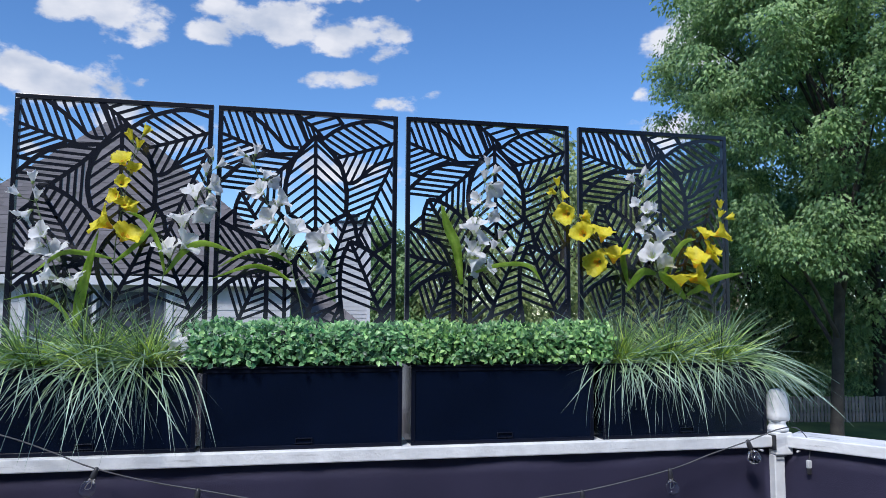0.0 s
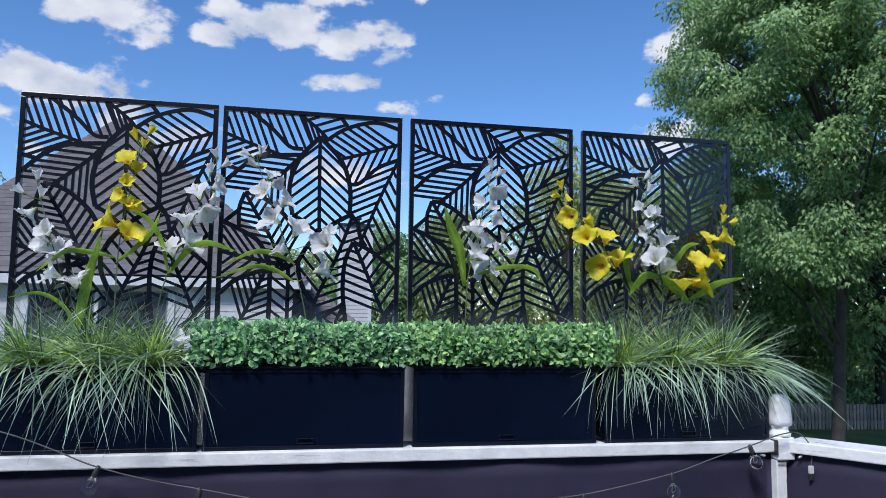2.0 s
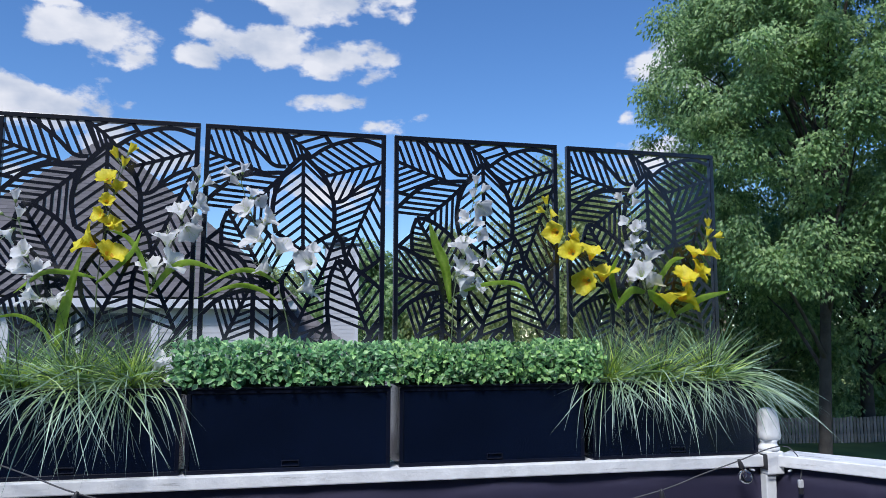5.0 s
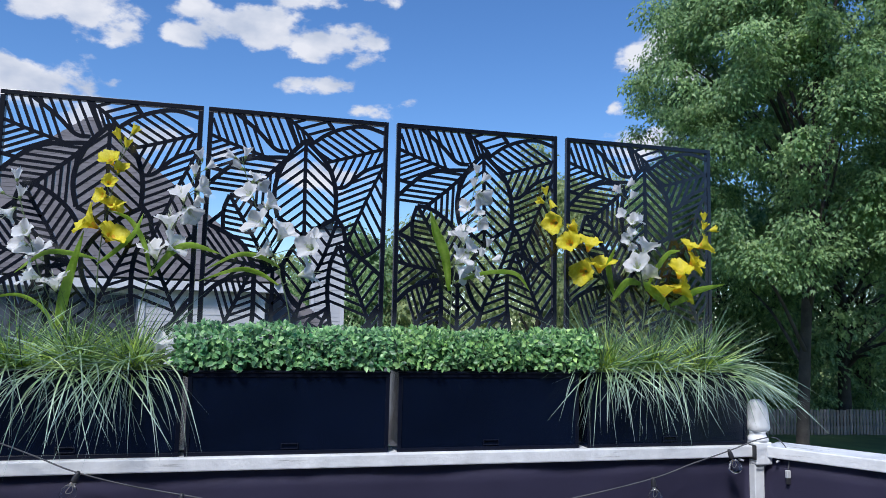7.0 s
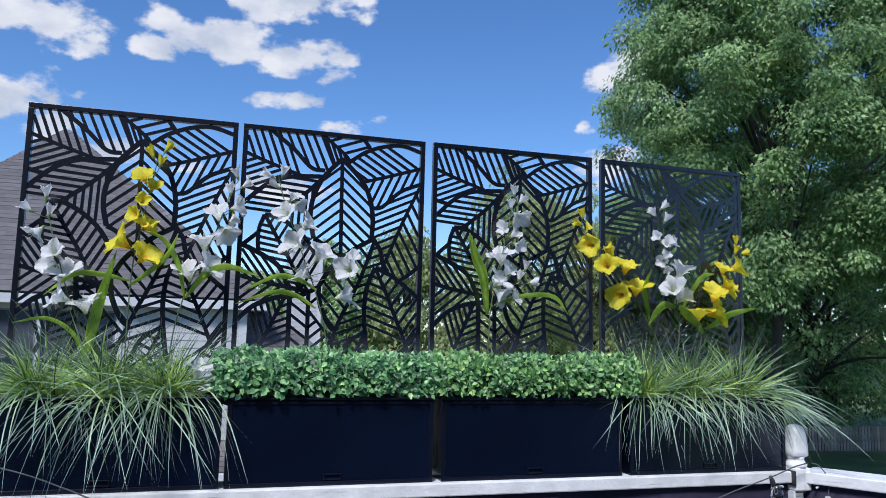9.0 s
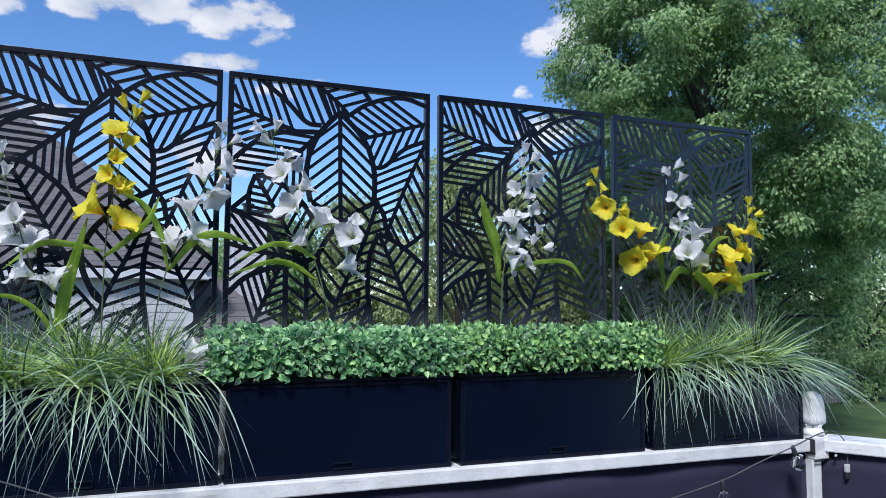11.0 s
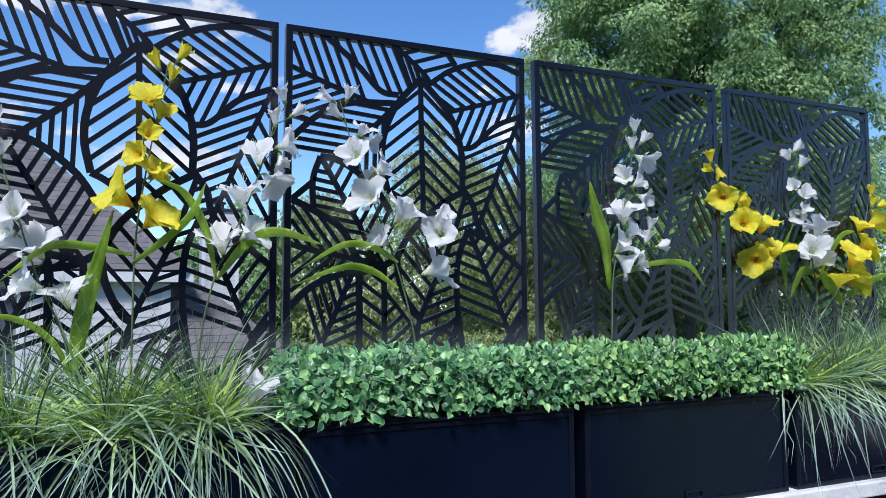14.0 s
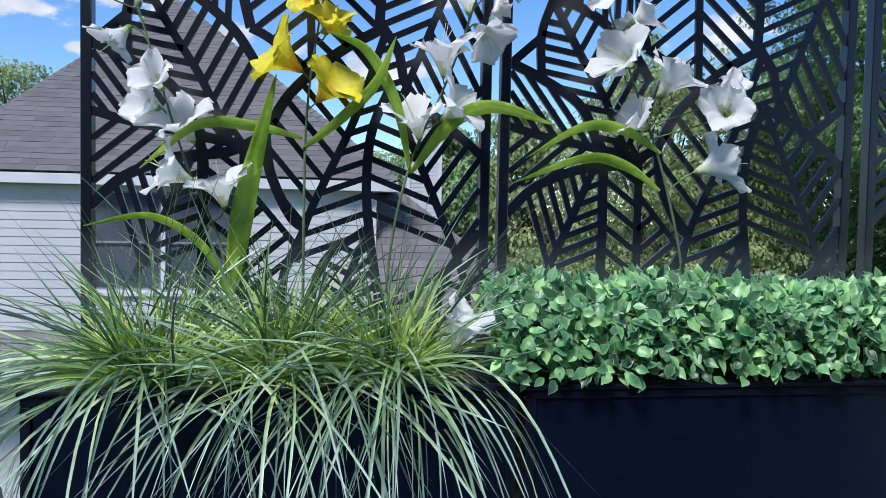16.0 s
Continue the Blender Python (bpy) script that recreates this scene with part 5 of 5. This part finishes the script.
def tree(name, x, y, low, top, wide, clumps, per, size, mat, seed, trunk_r, label, clump_r=0.9, lean=0.0, column=False):
    r = random.Random(seed)
    t = thing(name, x, y, GROUND, label, "tree", "garden trees")
    mid, half = (low + top) / 2 - GROUND, (top - low) / 2
    trunk_top = mid + half * 0.55
    bm = bmesh.new()
    add_tube(bm, smooth_line([(0, 0, -0.1), (0.08, 0.03, 1.5), (lean * 0.4, -0.05, mid * 0.7), (lean, 0.05, trunk_top)], 5), trunk_r, 12, 0.25)
    part("trunk", bm, BARK, t, smooth=True)
    centres, radii = [], []
    while len(centres) < clumps:
        d = Vector((r.gauss(0, 1), r.gauss(0, 1), r.gauss(0, 1))).normalized()
        bumpy = 0.86 + 0.30 * noise.noise(d * 2.2 + Vector((seed * 3.1, 0, 0)))
        f = r.uniform(0.20, 1.0) ** 0.3 * bumpy
        taper = 1 - 0.25 * max(0, d.z)
        if column:      # boughs in layers from low down, drawn in towards the top
            h = r.random() ** 0.85
            girth = wide * bumpy * (0.80 + 0.55 * h - 1.15 * h ** 3) * r.uniform(0.25, 1.0) ** 0.4
            turn = r.uniform(0, 2 * math.pi)
            centres.append((girth * math.cos(turn) + lean * 0.5, girth * math.sin(turn), low - GROUND + 2 * half * h + 0.5 * math.sin(3 * turn + 9 * h)))
        else:
            centres.append((d.x * wide * f * taper + lean * 0.5, d.y * wide * f * taper, mid + d.z * half * f))
        radii.append(clump_r * r.uniform(0.6, 1.25))
    limbs = r.sample(centres, min(len(centres), 26))
    for c in limbs:
        bm = bmesh.new()
        h = min(trunk_top * 0.95, max(1.0, c[2] * r.uniform(0.45, 0.8)))
        start = Vector((lean * h / trunk_top, 0, h))
        end = Vector(c)
        add_tube(bm, smooth_line([start, start.lerp(end, 0.5) + Vector((0, 0, 0.35)), end], 5), trunk_r * 0.30, 7, 0.2)
        part("limb", bm, BARK, t, smooth=True)
    part("crown", leaf_cloud("crown", centres, radii, per, size, mat, seed), None, t, "dense crown of small green leaves")["kind"] = "stuff"
    return t


tree("maple_tree", 16.55, 20.0, 3.3, 18.0, 6.9, 900, 400, 0.155, MAPLE, 11, 0.25, "tall leafy maple tree with dark green layered foliage", 0.80, 1.5, column=True)
tree("shade_tree", 24.5, 27.0, -1.5, 15.0, 7.0, 260, 130, 0.24, MAPLE, 12, 0.35, "tall dark green shade tree behind the maple", 1.1)
tree("garden_tree", 15.6, 30.0, -2.2, 9.0, 4.2, 170, 95, 0.22, SUNNY_LEAF, 21, 0.26, "sunlit light green tree beyond the fence", 0.95)
tree("shade_tree", 21.5, 31.0, -2.5, 10.0, 5.5, 260, 120, 0.25, MAPLE, 22, 0.3, "dense dark green tree beyond the fence", 1.3)
tree("shade_tree", 28.5, 30.0, -2.5, 11.0, 5.5, 260, 120, 0.25, MAPLE, 23, 0.3, "dense dark green tree beyond the fence", 1.3)
tree("shade_tree", 36.0, 30.0, -2.0, 12.0, 6.0, 240, 120, 0.26, MAPLE, 24, 0.3, "dense dark green tree beyond the fence", 1.3)
tree("garden_tree", 9.6, 25.0, -1.8, 8.6, 3.2, 130, 90, 0.21, SUNNY_LEAF, 13, 0.22, "sunlit bright green tree behind the screens", 0.75)
tree("garden_tree", 6.2, 27.0, -2.0, 6.4, 2.8, 140, 105, 0.21, SUNNY_LEAF, 14, 0.20, "sunlit bright green tree behind the screens", 0.75)
tree("garden_tree", 3.3, 28.0, -2.2, 6.0, 2.9, 170, 140, 0.21, MAPLE, 15, 0.18, "dark green tree near the chimney", 0.7)
tree("garden_tree", 13.5, 31.0, -2.0, 9.5, 4.2, 130, 90, 0.25, SUNNY_LEAF, 16, 0.25, "sunlit bright green tree far behind", 1.0)
tree("garden_tree", -12.0, 30.0, -2.0, 7.6, 3.6, 150, 110, 0.20, SUNNY_LEAF, 17, 0.22, "bright green tree behind the neighbouring house", 0.9)
tree("garden_tree", 0.3, 33.0, -2.2, 5.2, 3.4, 150, 120, 0.21, SUNNY_LEAF, 18, 0.2, "bright green tree behind the neighbouring house", 0.8)
for k, (x, y, w, h) in enumerate(((5.0, 22.5, 2.2, 1.2), (8.4, 21.5, 2.0, 1.0), (11.5, 22.5, 2.3, 1.3), (1.5, 25.0, 2.2, 1.0), (21.8, 28.0, 2.0, -0.5), (26.0, 28.5, 2.4, -0.3), (30.0, 25.0, 3.0, 0.2), (17.5, 29.0, 2.6, -0.3))):
    t = thing("shrub", x, y, GROUND, "broad leafy green garden shrub", "shrub", "garden shrubs")
    r = random.Random(60 + k)
    cs = [(r.gauss(0, w * 0.45), r.gauss(0, 0.7), r.uniform(0.3, h - GROUND - 0.4)) for _ in range(60)]
    part("foliage", leaf_cloud("foliage", cs, [0.6] * 60, 90, 0.17, SUNNY_LEAF if k < 4 else MAPLE, 70 + k), None, t)["kind"] = "stuff"
    bm = bmesh.new()
    for c in cs[:8]:
        add_tube(bm, [Vector((0, 0, 0)), Vector(c)], 0.04, 6, 0.4)
    part("stems", bm, BARK, t)

woods = tagged(new("far_woods", leaf_cloud("far_woods", [(x, 58 + 4 * math.sin(x * 1.7), GROUND + rs_.uniform(0.5, 4.6) + 1.3 * math.sin(x * 0.21)) for x in np.linspace(-60, 95, 420)], [2.2] * 420, 60, 0.75, SUNNY_LEAF, 91)),
               "distant belt of green trees behind the gardens", "woods", kind="stuff")

# ---- a tan house far beyond the gardens ----
far = thing("far_house", 24.0, 43.0, GROUND, "distant tan house with a grey roof among trees", "house", rz=-20)
part("wall", box_mesh(-3.5, 3.5, -2.5, 2.5, -0.2, 5.9), BRICK_TAN, far)
part("roof", quad_solid([(-3.9, -2.9, 5.8), (3.9, -2.9, 5.8), (3.9, 0, 8.0), (-3.9, 0, 8.0)], 0.1), SHINGLE, far)
part("roof", quad_solid([(-3.9, 2.9, 5.8), (3.9, 2.9, 5.8), (3.9, 0.0, 8.0), (-3.9, 0.0, 8.0)], 0.1), SHINGLE, far)
for x in (-2.0, 1.2):
    w = part("window", box_mesh(x, x + 1.0, -2.53, -2.49, 3.9, 5.2), PANE, far)
    part("casing", box_mesh(x - 0.1, x + 1.1, -2.54, -2.50, 3.78, 3.895), TRIM, w)
